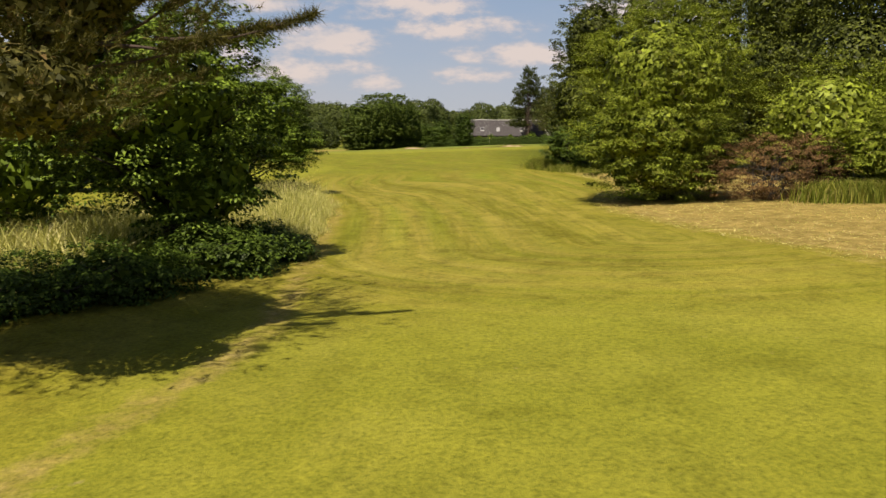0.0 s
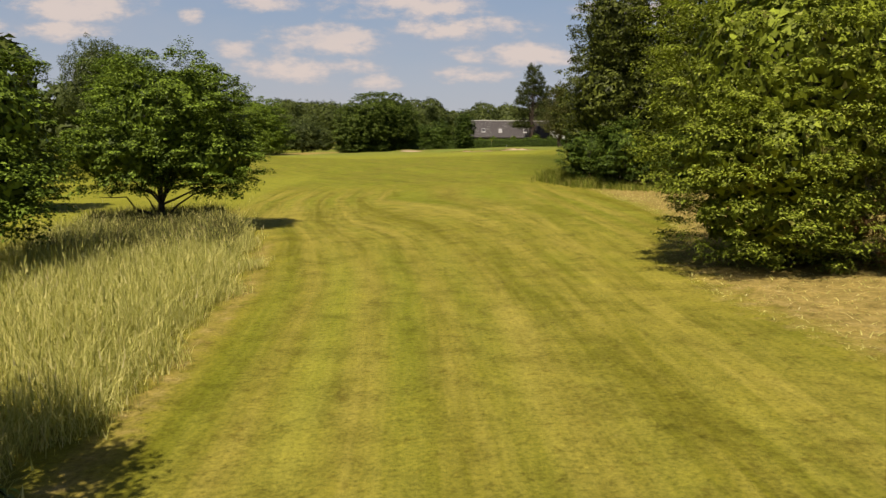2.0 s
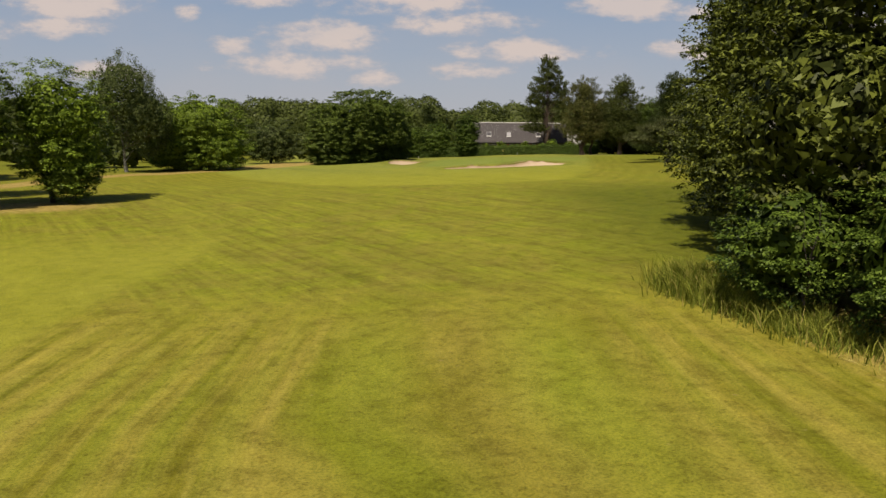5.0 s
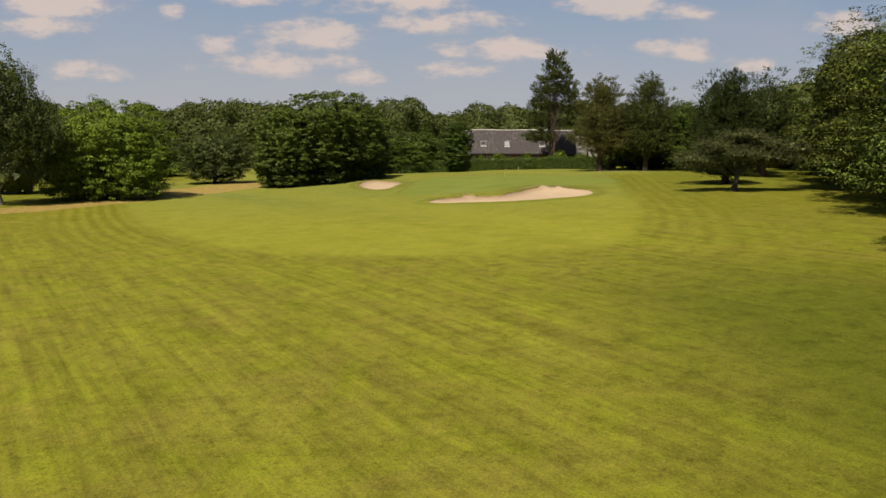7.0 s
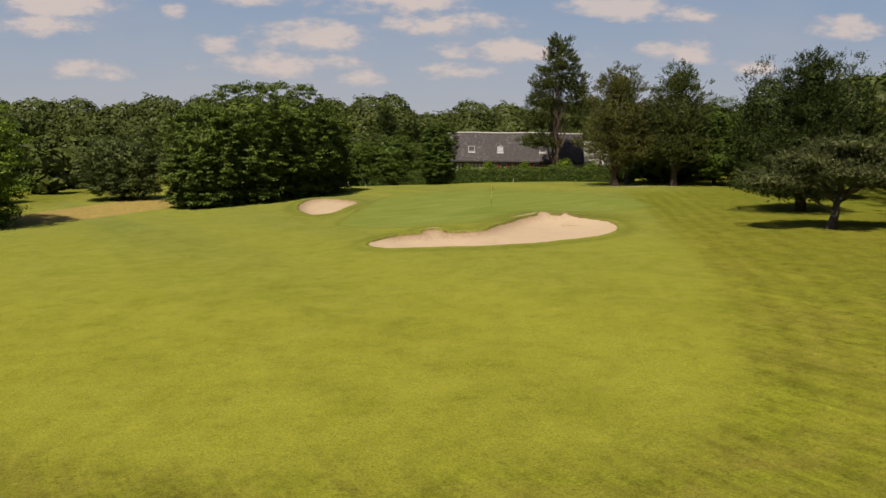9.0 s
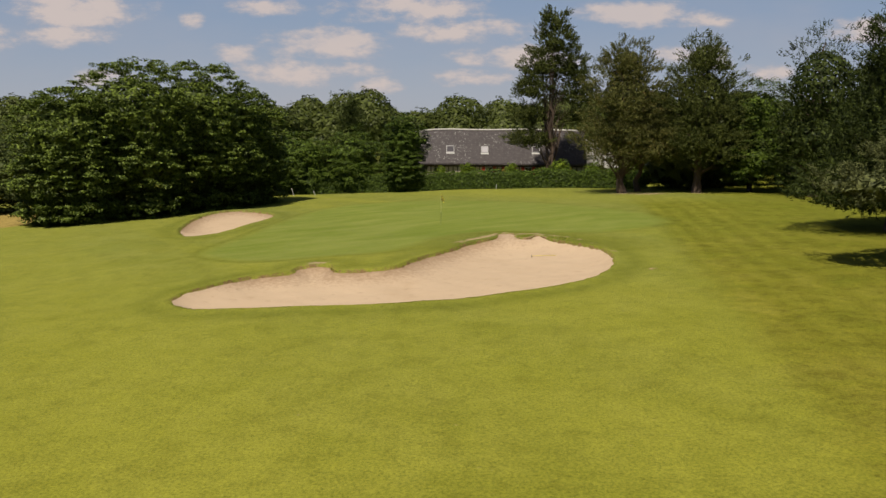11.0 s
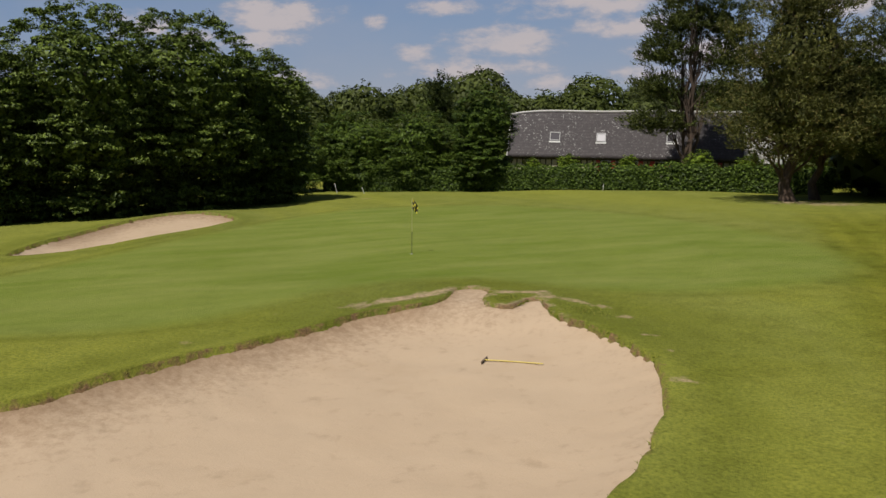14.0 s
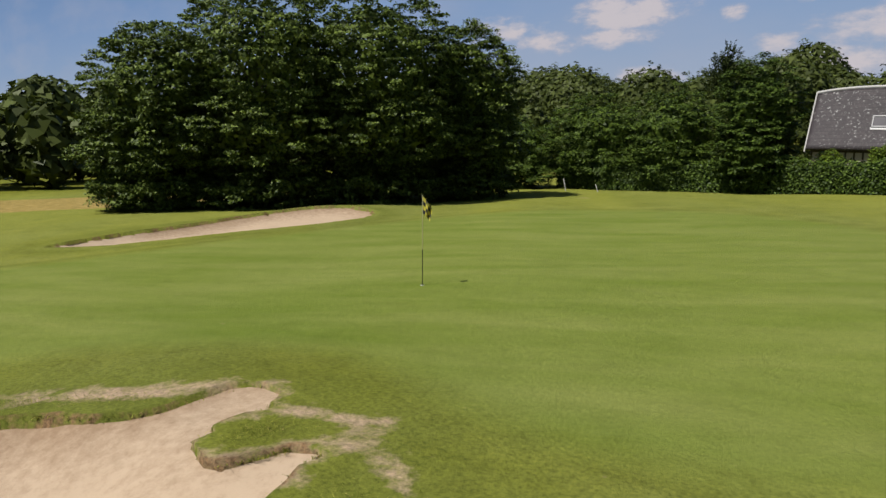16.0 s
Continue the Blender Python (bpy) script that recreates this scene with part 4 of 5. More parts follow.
def build_trees():
    # left of the start
    old = pine("overhanging_pine", -7.6, 8.3, "broad old pine with brownish-green needles overhanging the fairway", 9.0,
         [(1.2, 0.3, 4.7, 3.4, 2.8, 2.0), (0.2, 0.2, 6.4, 4.2, 3.2, 1.8), (2.7, 0.4, 4.9, 1.6, 1.0, 0.8), (2.4, -0.8, 3.5, 1.7, 1.2, 0.8)], M_PINEW, 760, 40, 0.13, 0.28, 60, 11, thick=0.008, tuft_r=0.30, twigs=4, main=8, core=0.115, limb_k=0.2, inner=0.6)
    # long shoots reaching out over the grass, each a brush of needles
    rng = np.random.default_rng(7)
    foot = np.array([-7.6, 8.3, land1(-7.6, 8.3)])
    for a, b in (((-6.4, 8.7, 3.7), (-2.1, 9.0, 4.42)), ((-4.0, 8.85, 4.1), (-2.75, 9.05, 4.28)), ((-5.0, 8.8, 3.9), (-3.25, 8.9, 4.85)), ((-5.6, 8.8, 4.0), (-3.9, 8.9, 4.7)), ((-4.6, 8.6, 4.0), (-3.1, 8.5, 4.05))):
        a, b = np.array(a) - foot, np.array(b) - foot
        line = limb_line(rng, a, b, -0.05, 7, 0.015)
        v, f = tube_arrays(line, np.linspace(0.03, 0.007, 7), 6)
        shoot = put("shoot", smooth(mesh_np("shoot", v, f)), M_PBARK, old)
        L = np.linalg.norm(b - a)
        t = 1 - rng.random(420) * min(0.95, 0.75 / L)
        c = a + (b - a) * t[:, None]
        c[:, 2] = np.interp(t, np.linspace(0, 1, 7), line[:, 2])
        axis = np.repeat(unit((b - a)[None]), len(c), 0)
        v, f = needle_arrays(rng, c, unit(axis * 0.55 + unit(rng.normal(size=c.shape)) * 0.8), 3, 0.15, 0.010)
        put("needles", mesh_np("needles", v, f), M_PINEW, shoot)
    broadleaf("leafy_oak", -6.8, 16.3, "bushy young oak with low branches over brambles", 5.4,
              [(-0.3, -0.2, 3.9, 2.8, 2.4, 2.3), (0.7, 0.0, 2.0, 1.8, 1.5, 1.5), (-1.4, -0.2, 4.5, 2.1, 2.0, 1.8)], 0.14, M_OAK, 190, 200, 0.66, 0.16, 60, seed=12, main=7, flat=0.42, spray=0.8, tiers=0.14)
    broadleaf("field_oak", -12.0, 30.5, "small dark oak standing in tall grass", 6.4, [(0, 0, 4.0, 2.2, 2.2, 2.4), (0.6, -0.6, 2.4, 1.8, 1.8, 1.3)], 0.15, M_OAK, 120, 120, 0.65, 0.14, 30, seed=13)
    broadleaf("spreading_oak", -12.0, 42.6, "spreading oak with dense green leaves at the fairway edge", 6.6,
              [(0.6, 0, 4.8, 3.3, 3.0, 2.7), (2.2, -0.5, 3.0, 2.4, 2.2, 1.5), (-1.4, -0.4, 3.2, 2.6, 2.4, 1.6)], 0.16, M_OAK, 240, 165, 0.72, 0.17, 60, seed=14, shell=0.6, main=7, flat=0.42, spray=0.75, tiers=0.14)
    # right of the start
    broadleaf("willow_bush", 8.25, 30.2, "tall rounded willow bush with yellow-green leaves", 8.0,
              [(0, 0, 4.7, 3.7, 3.5, 3.5), (-0.4, -0.3, 2.7, 3.3, 3.1, 2.0), (0, 0, 1.1, 2.9, 2.8, 1.3)], 0.125, M_WILLOW, 400, 150, 0.62, 0.12, 60, stems=4, seed=15, width=0.42, main=6, lump=0.22, spray=0.6, tiers=0.06)
    broadleaf("willow_bush", 14.6, 29.0, "broad willow bush with light green shoots beside dead gorse", 5.4,
              [(0, 0.5, 2.9, 3.4, 3.0, 2.7), (1.8, -1.4, 1.9, 2.6, 2.4, 1.9)], 0.14, M_WILLOW, 150, 105, 0.66, 0.1, 30, stems=4, seed=16, width=0.42)
    broadleaf("willow_bush", 18.6, 27.5, "dense willow bush with light green leaves", 5.8, [(0, 0, 3.1, 3.4, 3.2, 3.0), (-1.4, -1.6, 1.8, 2.6, 2.2, 1.8)], 0.14, M_WILLOW, 130, 105, 0.66, 0.1, 30, stems=4, seed=17, width=0.42)
    broadleaf("gorse_bush", 11.6, 28.0, "dead brown gorse bush with tangled bare twigs", 2.4, [(0, 0, 1.1, 2.5, 1.3, 1.2), (1.6, 0, 1.3, 1.6, 1.2, 1.2)], 0.17, M_DEAD, 260, 80, 0.4, 0.05, 60, stems=6, seed=18, width=0.13, up=0.0, category="bush")
    # belt of tall trees on the right
    rows = [(13.0, 69.5, 16.5, 4.2), (17.0, 65.0, 17.5, 4.4), (19.5, 58.0, 16.5, 4.4), (22.0, 50.0, 17.0, 4.6), (22.5, 42.0, 16.5, 4.6), (25.0, 35.0, 15.5, 4.6),
            (14.6, 77.5, 16.0, 3.8), (15.9, 85.0, 15.5, 3.9), (19.4, 93.5, 15.5, 4.0), (26.4, 103.5, 15.5, 4.4), (29.0, 111.5, 15.0, 4.8), (27.0, 62.0, 18.0, 5.0)]
    for k, (x, y, h, r) in enumerate(rows):
        broadleaf("tall_birch", x, y, "tall birch with a long feathery crown", h,
                  [(0, 0, h * 0.66, r * 0.86, r * 0.86, h * 0.34), (-0.6, -0.4, h * 0.36, r, r, h * 0.27), (0.4, 0, h * 0.16, r * 0.9, r * 0.9, h * 0.16)],
                  0.25, M_BIRCH, 140 if k in (3, 4, 5, 11) else 215, 60, 0.95, 0.17, 50, bark=M_BBARK, seed=30 + k, group="birch belt", droop=0.5, stems=2, lump=0.34)
    for k, (x, y, h, r) in enumerate([(10.6, 67.6, 4.6, 2.4), (12.4, 63.6, 4.8, 2.3), (15.4, 59.6, 4.2, 2.3), (17.6, 54.4, 4.4, 2.4), (14.4, 72.5, 5.0, 2.6), (16.5, 80.5, 5.0, 2.6)]):
        broadleaf("hazel_bush", x, y, "dark green hazel bush under the birches", h, [(0, 0, h * 0.5, r, r, h * 0.5)], 0.15, M_HORN, 85, 90, 0.66, 0.07, 16, stems=4, seed=50 + k, group="hazel bushes", category="bush")
    # left of the fairway, half way
    broadleaf("ash_tree", -37.6, 103.0, "upright light green ash on a dry grass island", 13.8, [(-1.4, 0, 9.2, 5.0, 4.6, 4.8), (-0.8, 0, 5.8, 4.8, 4.2, 2.4)], 0.26, M_YOUNG, 190, 80, 1.1, 0.22, 40, seed=60)
    broadleaf("ash_tree", -33.6, 107.5, "light green ash beside a dark bush", 12.0, [(0.8, 0, 7.4, 4.5, 4.2, 4.4), (1.2, 0, 3.6, 4.2, 3.8, 2.4)], 0.26, M_YOUNG, 180, 80, 1.0, 0.2, 40, seed=61)
    broadleaf("dark_bush", -31.5, 106.6, "round dark green bush on dry grass", 3.8, [(0, 0, 2.0, 2.2, 2.2, 1.9)], 0.2, M_OAK, 110, 44, 0.5, 0.08, 12, stems=3, seed=62, category="bush")
    broadleaf("weeping_birch", -46.0, 112.0, "tall weeping birch with hanging branches", 17.0, [(0, 0, 11.0, 5.0, 5.0, 6.0)], 0.24, M_WEEP, 330, 44, 1.0, 0.25, 50, bark=M_BBARK, seed=63, hang=2.2, droop=0.9)
    broadleaf("weeping_birch", -49.5, 160.0, "tall weeping birch with hanging grey-green branches", 16.5, [(0, 0, 12.2, 5.2, 5.2, 6.4), (2.5, 1, 8.5, 4.6, 4.6, 5.6)], 0.24, M_WEEP, 420, 46, 1.0, 0.25, 50, bark=M_BBARK, seed=64, hang=2.2, droop=0.9)
    broadleaf("walnut_tree", -41.0, 168.5, "wide leafy tree with bright shoots reaching the ground", 12.8, [(0, 0, 7.2, 8.8, 6.0, 5.4), (-3.5, -1, 3.6, 5.6, 5.0, 3.6), (4.0, -1, 3.6, 5.4, 5.0, 3.6), (0, -0.5, 1.4, 8.0, 5.4, 1.6)], 0.28, M_YOUNG, 330, 90, 1.15, 0.24, 50, seed=65, droop=0.5, tiers=0.12)
    broadleaf("round_bush", -35.4, 197.0, "rounded grey-green sallow bush on dry grass", 9.0, [(0, 0, 4.6, 6.2, 5.4, 4.6), (0, 0, 2.4, 5.6, 5.0, 2.4)], 0.24, M_WEEP, 230, 84, 1.0, 0.14, 30, stems=4, seed=66)
    # dark beeches behind the small bunker
    for k, (x, y, h, r) in enumerate([(-21.8, 185.6, 11.4, 4.5), (-18.0, 190.6, 14.5, 5.9), (-14.0, 196.6, 14.8, 6.0), (-11.0, 202.6, 12.2, 4.1)]):
        broadleaf("beech_tree", x, y, "broad dark green beech with layered branches down to the grass", h,
                  [(0, 0, h * 0.60, r, r, h * 0.40), (0, 0, h * 0.34, r * 1.08, r * 1.08, h * 0.22), (0, 0, 1.2, r * 0.94, r * 0.94, 1.5)], 0.25, M_BEECH, 440, 105, 0.86, 0.4, 36, seed=70 + k, flat=0.34, droop=0.6, group="beeches", up=1.1, lump=0.15, shell=0.5, spray=0.7, tiers=0.09)
    # behind the hedge
    # this first hornbeam is added: it darkens a gap of shaded grass
    broadleaf("hornbeam", -15.0, 215.5, "low dark green hornbeam added to fill the shaded gap at the hedge end", 6.4, [(0, 0, 3.6, 4.4, 3.0, 2.8), (0, -0.5, 1.6, 4.4, 3.0, 1.8)], 0.22, M_HORN, 170, 84, 0.95, 0.14, 20, stems=4, seed=79)
    broadleaf("hornbeam", -8.6, 218.0, "dense dark green hornbeam thicket behind the hedge", 8.0, [(0, 0, 4.6, 4.6, 3.2, 3.4), (0, -0.5, 2.2, 4.4, 3.0, 2.2)], 0.22, M_HORN, 200, 84, 0.95, 0.14, 24, stems=4, seed=80)
    broadleaf("hornbeam", -1.6, 217.6, "dense green hornbeam thicket behind the hedge", 7.8, [(0, 0, 4.4, 4.4, 3.2, 3.4), (0, -0.5, 2.2, 4.2, 3.0, 2.2)], 0.22, M_HORN, 200, 84, 0.95, 0.14, 24, stems=4, seed=81)
    broadleaf("young_maple", 5.2, 215.6, "upright green maple growing through the hedge", 9.6, [(0, 0, 6.0, 3.0, 2.6, 3.6), (0, -0.4, 3.0, 2.8, 2.4, 2.8)], 0.24, M_HEDGE, 200, 90, 0.75, 0.14, 30, seed=82, lump=0.14)
    pine("spruce_tree", -4.0, 236.0, "dark pointed spruce behind the hornbeams", 12.6, [(0, 0, 5.0, 2.6, 2.6, 3.4), (0, 0, 8.4, 1.7, 1.7, 3.2), (0, 0, 11.0, 0.8, 0.8, 1.8)], M_FIR, 320, 12, 0.42, 0.2, 30, 83, thick=0.07)
    # pines on the right of the green
    pine("black_pine", 24.2, 219.0, "tall pine with several bare reddish stems beside the house", 22.0,
         [(0, 0.5, 20.3, 1.7, 1.6, 2.0), (0, 0.5, 17.8, 2.8, 2.6, 2.2), (-1.6, 0.3, 15.0, 2.7, 2.4, 2.2), (1.9, 0.5, 14.8, 2.6, 2.4, 2.4), (-3.0, 0.2, 12.0, 2.3, 2.2, 1.5),
          (3.0, 0.6, 11.6, 2.2, 2.2, 1.7), (-3.4, -0.2, 8.8, 2.5, 2.0, 1.2), (2.6, 0.5, 8.6, 1.8, 1.8, 0.9), (-3.2, -0.6, 5.8, 2.8, 2.0, 1.2)],
         M_PINE, 640, 18, 0.42, 0.22, 110, 84, stems=5, spread=0.8, thick=0.055, lump=0.4, core=0.36, inner=0.42)
    pine("black_pine", 29.0, 200.6, "dense green pine with a brownish lower crown", 15.4, [(0, 0, 9.6, 4.3, 4.2, 5.2), (0.3, 0, 5.6, 5.2, 4.6, 3.2), (0, 0, 13.2, 2.4, 2.4, 2.4)], M_PINEG, 620, 16, 0.42, 0.42, 70, 85, thick=0.05)
    pine("black_pine", 31.2, 202.6, "slender dark pine close behind another pine", 11.0, [(0, 0, 7.0, 3.2, 3.2, 4.0)], M_PINE, 260, 14, 0.42, 0.3, 40, 86, thick=0.05)
    pine("black_pine", 36.6, 200.0, "dense dark green pine with a short trunk", 15.8, [(0, 0, 9.2, 4.2, 4.2, 5.6), (0, 0, 5.2, 4.8, 4.6, 3.0), (0, 0, 13.6, 2.2, 2.2, 2.4)], M_PINE, 600, 16, 0.42, 0.42, 60, 87, thick=0.05)
    broadleaf("green_maple", 42.6, 201.0, "green maple standing between the pines", 12.2, [(0, 0, 7.0, 4.2, 4.0, 5.0), (0, -1, 3.4, 4.0, 4.0, 3.0)], 0.26, M_HORN, 160, 80, 1.1, 0.22, 30, seed=88)
    pine("black_pine", 36.8, 166.0, "large dense pine with boughs sweeping to the grass", 13.8,
         [(0, 0, 11.4, 1.8, 1.8, 2.4), (0.2, 0, 8.6, 2.9, 2.9, 2.2), (-0.3, -0.2, 5.6, 3.9, 3.7, 2.1), (-0.6, -0.3, 2.7, 4.8, 4.6, 2.0)], M_FIR, 680, 16, 0.42, 0.4, 60, 89, thick=0.05, lump=0.3)
    for k, (x, y, h, r) in enumerate([(45.4, 193.0, 16.6, 4.8), (50.5, 187.0, 16.0, 5.0), (47.0, 178.0, 13.5, 4.6), (53.0, 196.0, 15.0, 5.0)]):
        pine("black_pine", x, y, "large dark pine at the edge of the wood", h, [(0, 0, h * 0.6, r, r, h * 0.38), (0, 0, h * 0.32, r * 1.1, r * 1.1, h * 0.24)], M_FIR, 240, 9, 0.46, 0.4, 40, 90 + k, thick=0.06, group="dark pines")
    for k, (x, y, h, r) in enumerate([(36.5, 209.5, 4.2, 2.8), (40.6, 208.6, 4.8, 3.0), (49.2, 205.0, 5.0, 3.2), (53.5, 201.5, 5.2, 3.4), (51.0, 192.5, 4.6, 3.2), (44.5, 184.5, 4.2, 3.0)]):
        broadleaf("laurel_shrub", x, y, "dense dark laurel shrub in the shade of pines", h, [(0, 0, h * 0.45, r, r, h * 0.55)], 0.2, M_HORN, 80, 70, 0.8, 0.07, 14, stems=4, seed=150 + k, group="laurel shrubs", category="shrub")
    pine("low_pine", 32.4, 152.9, "low spreading pine with flat layered boughs and a leaning trunk", 6.0,
         [(-3.8, 0.6, 3.3, 2.6, 2.4, 0.75), (4.2, 0.4, 3.5, 3.2, 2.8, 0.85), (0.4, -1.6, 3.9, 2.6, 2.0, 0.7), (0.6, 1.6, 4.4, 3.4, 2.4, 0.8), (-1.9, 0.4, 4.7, 2.6, 2.4, 0.75), (2.9, 0.6, 5.0, 2.6, 2.4, 0.8), (0.9, 0.4, 5.8, 2.6, 2.2, 0.6), (6.4, 0.6, 4.6, 2.2, 2.0, 0.8)],
         M_PINEL, 620, 18, 0.26, 0.34, 26, 95, lean=(1.0, 0.3), bark=M_BARK, thick=0.034, lump=0.3, tuft_r=0.42, main=8, core=0.34, inner=0.7)
    for k, (x, y, h, r) in enumerate([(46.5, 154.0, 20.0, 7.4), (52.0, 166.0, 19.0, 7.0), (42.0, 140.0, 17.5, 6.4), (37.5, 129.0, 16.0, 6.0), (60.0, 181.0, 19.0, 7.0), (57.0, 150.0, 20.0, 7.4)]):
        broadleaf("wood_edge_tree", x, y, "tall broad-leaved tree at the edge of the wood", h, [(0, 0, h * 0.58, r, r, h * 0.40), (-1, 0, h * 0.26, r, r, h * 0.24)], 0.30, M_BEECH if k % 2 else M_BIRCH, 125, 62, 1.5, 0.3, 40, seed=100 + k, group="wood edge", droop=0.3)


build_trees()


def far_woods():
    """The woods that close the view all round, one sheet of crowns."""
    rng = np.random.default_rng(5)
    spots = []
    for _ in range(150):
        y = 262 + 90 * rng.random() ** 1.6
        x = rng.uniform(-1, 1) * (110 + 0.7 * (y - 130))
        spots.append((x, y, rng.uniform(13.5, 17.5) - (2.5 if x > 2 else 0) + (y - 262) * 0.04))
    for k in range(54):
        spots.append((-118 + k * 4.4 + rng.uniform(-1, 1), rng.uniform(256, 268), rng.uniform(11.5, 14.5) - (2.6 if k > 27 else 0)))
    for n, x0, x1, y0, y1, h0, h1 in ((46, -125, -62, 70, 262, 9, 14), (44, 62, 120, 30, 262, 12, 17), (18, -80, -24, -30, 60, 8, 13), (16, -75, 75, -75, -32, 9, 14),
                                      (40, -75, 2, 228, 262, 6, 9.5), (34, 37, 75, 207, 262, 6, 13), (14, -62, -48, 172, 228, 6, 9)):
        for _ in range(n):
            spots.append((rng.uniform(x0, x1), rng.uniform(y0, y1), rng.uniform(h0, h1)))
    vs = []
    for x, y, h in spots:
        r = h * rng.uniform(0.26, 0.4)
        g = land1(x, y)
        hull = [(x, y, g + h * 0.60, r * 1.15, r * 1.15, h * 0.40), (x, y, g + h * 0.28, r * 1.3, r * 1.3, h * 0.3)]
        seen = y > 225 and -85 < x < 75
        cen, out = clumps_in(rng, hull, 84 if seen else 30, 0.6, 0.06, x)
        ok = cen[:, 2] > g + (0.4 * h if y > 275 else 0.2)
        size = 0.42 if seen else 0.9
        vs.append(crown_leaves(rng, cen[ok], out[ok], 15 if seen else 6, 0.66, size, size * 0.8, 0.75, 0.1, 0.6, small=True))
        iv, jf = inner_leaves(rng, hull[:1] if y > 255 else hull, 0.84, 0.85 if seen else 1.7, 1.3)
        if y > 275:
            jf = jf[iv[jf[:, 0], 2] > g + 0.45 * h]
            used, inv = np.unique(jf, return_inverse=True)
            iv, jf = iv[used], inv.reshape(jf.shape)
        vs.append((iv, jf))
    v, f = join_arrays(vs)
    tagged(put("far_woods", mesh_np("far_woods", v, f), M_WOODS), "mixed green woodland closing the horizon", "woods", kind="stuff")


far_woods()


# ---- hedge, undergrowth, tall grass ----
def build_hedge():
    rng = np.random.default_rng(21)
    n = 30000
    t = rng.random(n)
    x = -11 + 45 * t
    y0 = np.interp(x, (-11, 5, 16, 26, 34), (216.6, 215.2, 213.9, 212.2, 209.8))
    g = land(x, y0)
    h = 1.92 + 0.12 * np.sin(x * 0.9) + 0.1 * np.sin(x * 2.3 + 1)
    face = rng.random(n)
    up = np.where(face < 0.28, 1.0, rng.random(n) ** 0.9)
    side = np.where(face < 0.28, rng.uniform(-1, 1, n), np.where(face < 0.85, -1.0, 1.0))
    c = np.stack([x, y0 + side * (0.65 + rng.normal(size=n) * 0.07), g + 0.04 + up * h + (up > 0.99) * np.abs(rng.normal(size=n)) * 0.14], 1)
    nrm = unit(np.stack([rng.normal(size=n) * 0.5, side * 0.9 + rng.normal(size=n) * 0.4, 0.5 + (up > 0.99) * 1.0 + rng.normal(size=n) * 0.3], 1))
    v, f = leaf_arrays(rng, c, nrm, 0.22, 0.14)
    m = 3500
    x = rng.uniform(-11, 34, m)
    y0 = np.interp(x, (-11, 5, 16, 26, 34), (216.6, 215.2, 213.9, 212.2, 209.8))
    cc = np.stack([x, y0 + rng.uniform(-0.4, 0.4, m), land(x, y0) + rng.uniform(0.1, 1.75, m)], 1)
    v2, f2 = leaf_arrays(rng, cc, unit(rng.normal(size=(m, 3)) * np.array([0.4, 1, 0.4])), 0.7, 0.5)
    hd = base("clipped_hedge", 12, 214, 0, "long clipped beech hedge between the green and the house", "hedge")
    shift = np.array([12, 214, 0])
    put("foliage", mesh_np("foliage", v - shift, f), M_HEDGE, hd)
    put("inner_foliage", mesh_np("inner_foliage", v2 - shift, f2), M_HEDGE, hd)
    stems = []
    for xx in np.arange(-10.5, 34, 0.7):
        yy = float(np.interp(xx, (-11, 5, 16, 26, 34), (216.6, 215.2, 213.9, 212.2, 209.8)))
        stems.append(tube_arrays(limb_line(rng, (xx, yy, land1(xx, yy) - 0.1), (xx + rng.normal() * 0.2, yy, land1(xx, yy) + 1.7), 0, 5, 0.08) - shift, np.linspace(0.035, 0.01, 5), 5))
    v, f = join_arrays(stems)
    tagged(put("stems", smooth(mesh_np("stems", v, f)), M_BARK, hd), kind="stuff")


def blades(rng, x, y, height, width, lean=0.35):
    """Upright grass blades: narrow, bent triangles on the ground."""
    n = len(x)
    g = land(x, y) - 0.02
    a = rng.uniform(0, 2 * np.pi, n)
    w = np.stack([np.cos(a), np.sin(a), np.zeros(n)], 1) * (width * rng.uniform(0.6, 1.4, n))[:, None]
    h = height * rng.uniform(0.55, 1.15, n)
    tip = np.stack([rng.normal(size=n) * lean * h, rng.normal(size=n) * lean * h, h], 1)
    r = np.stack([x, y, g], 1)
    mid = r + tip * np.array([0.3, 0.3, 0.6])
    v = np.stack([r - w, r + w, mid + w * 0.7, r + tip, mid - w * 0.7], 1).reshape(-1, 3)
    k = np.arange(n)[:, None] * 5
    tri = np.concatenate([k + np.array([0, 1, 2]), k + np.array([0, 2, 4]), k + np.array([4, 2, 3])], 0)
    return v, tri


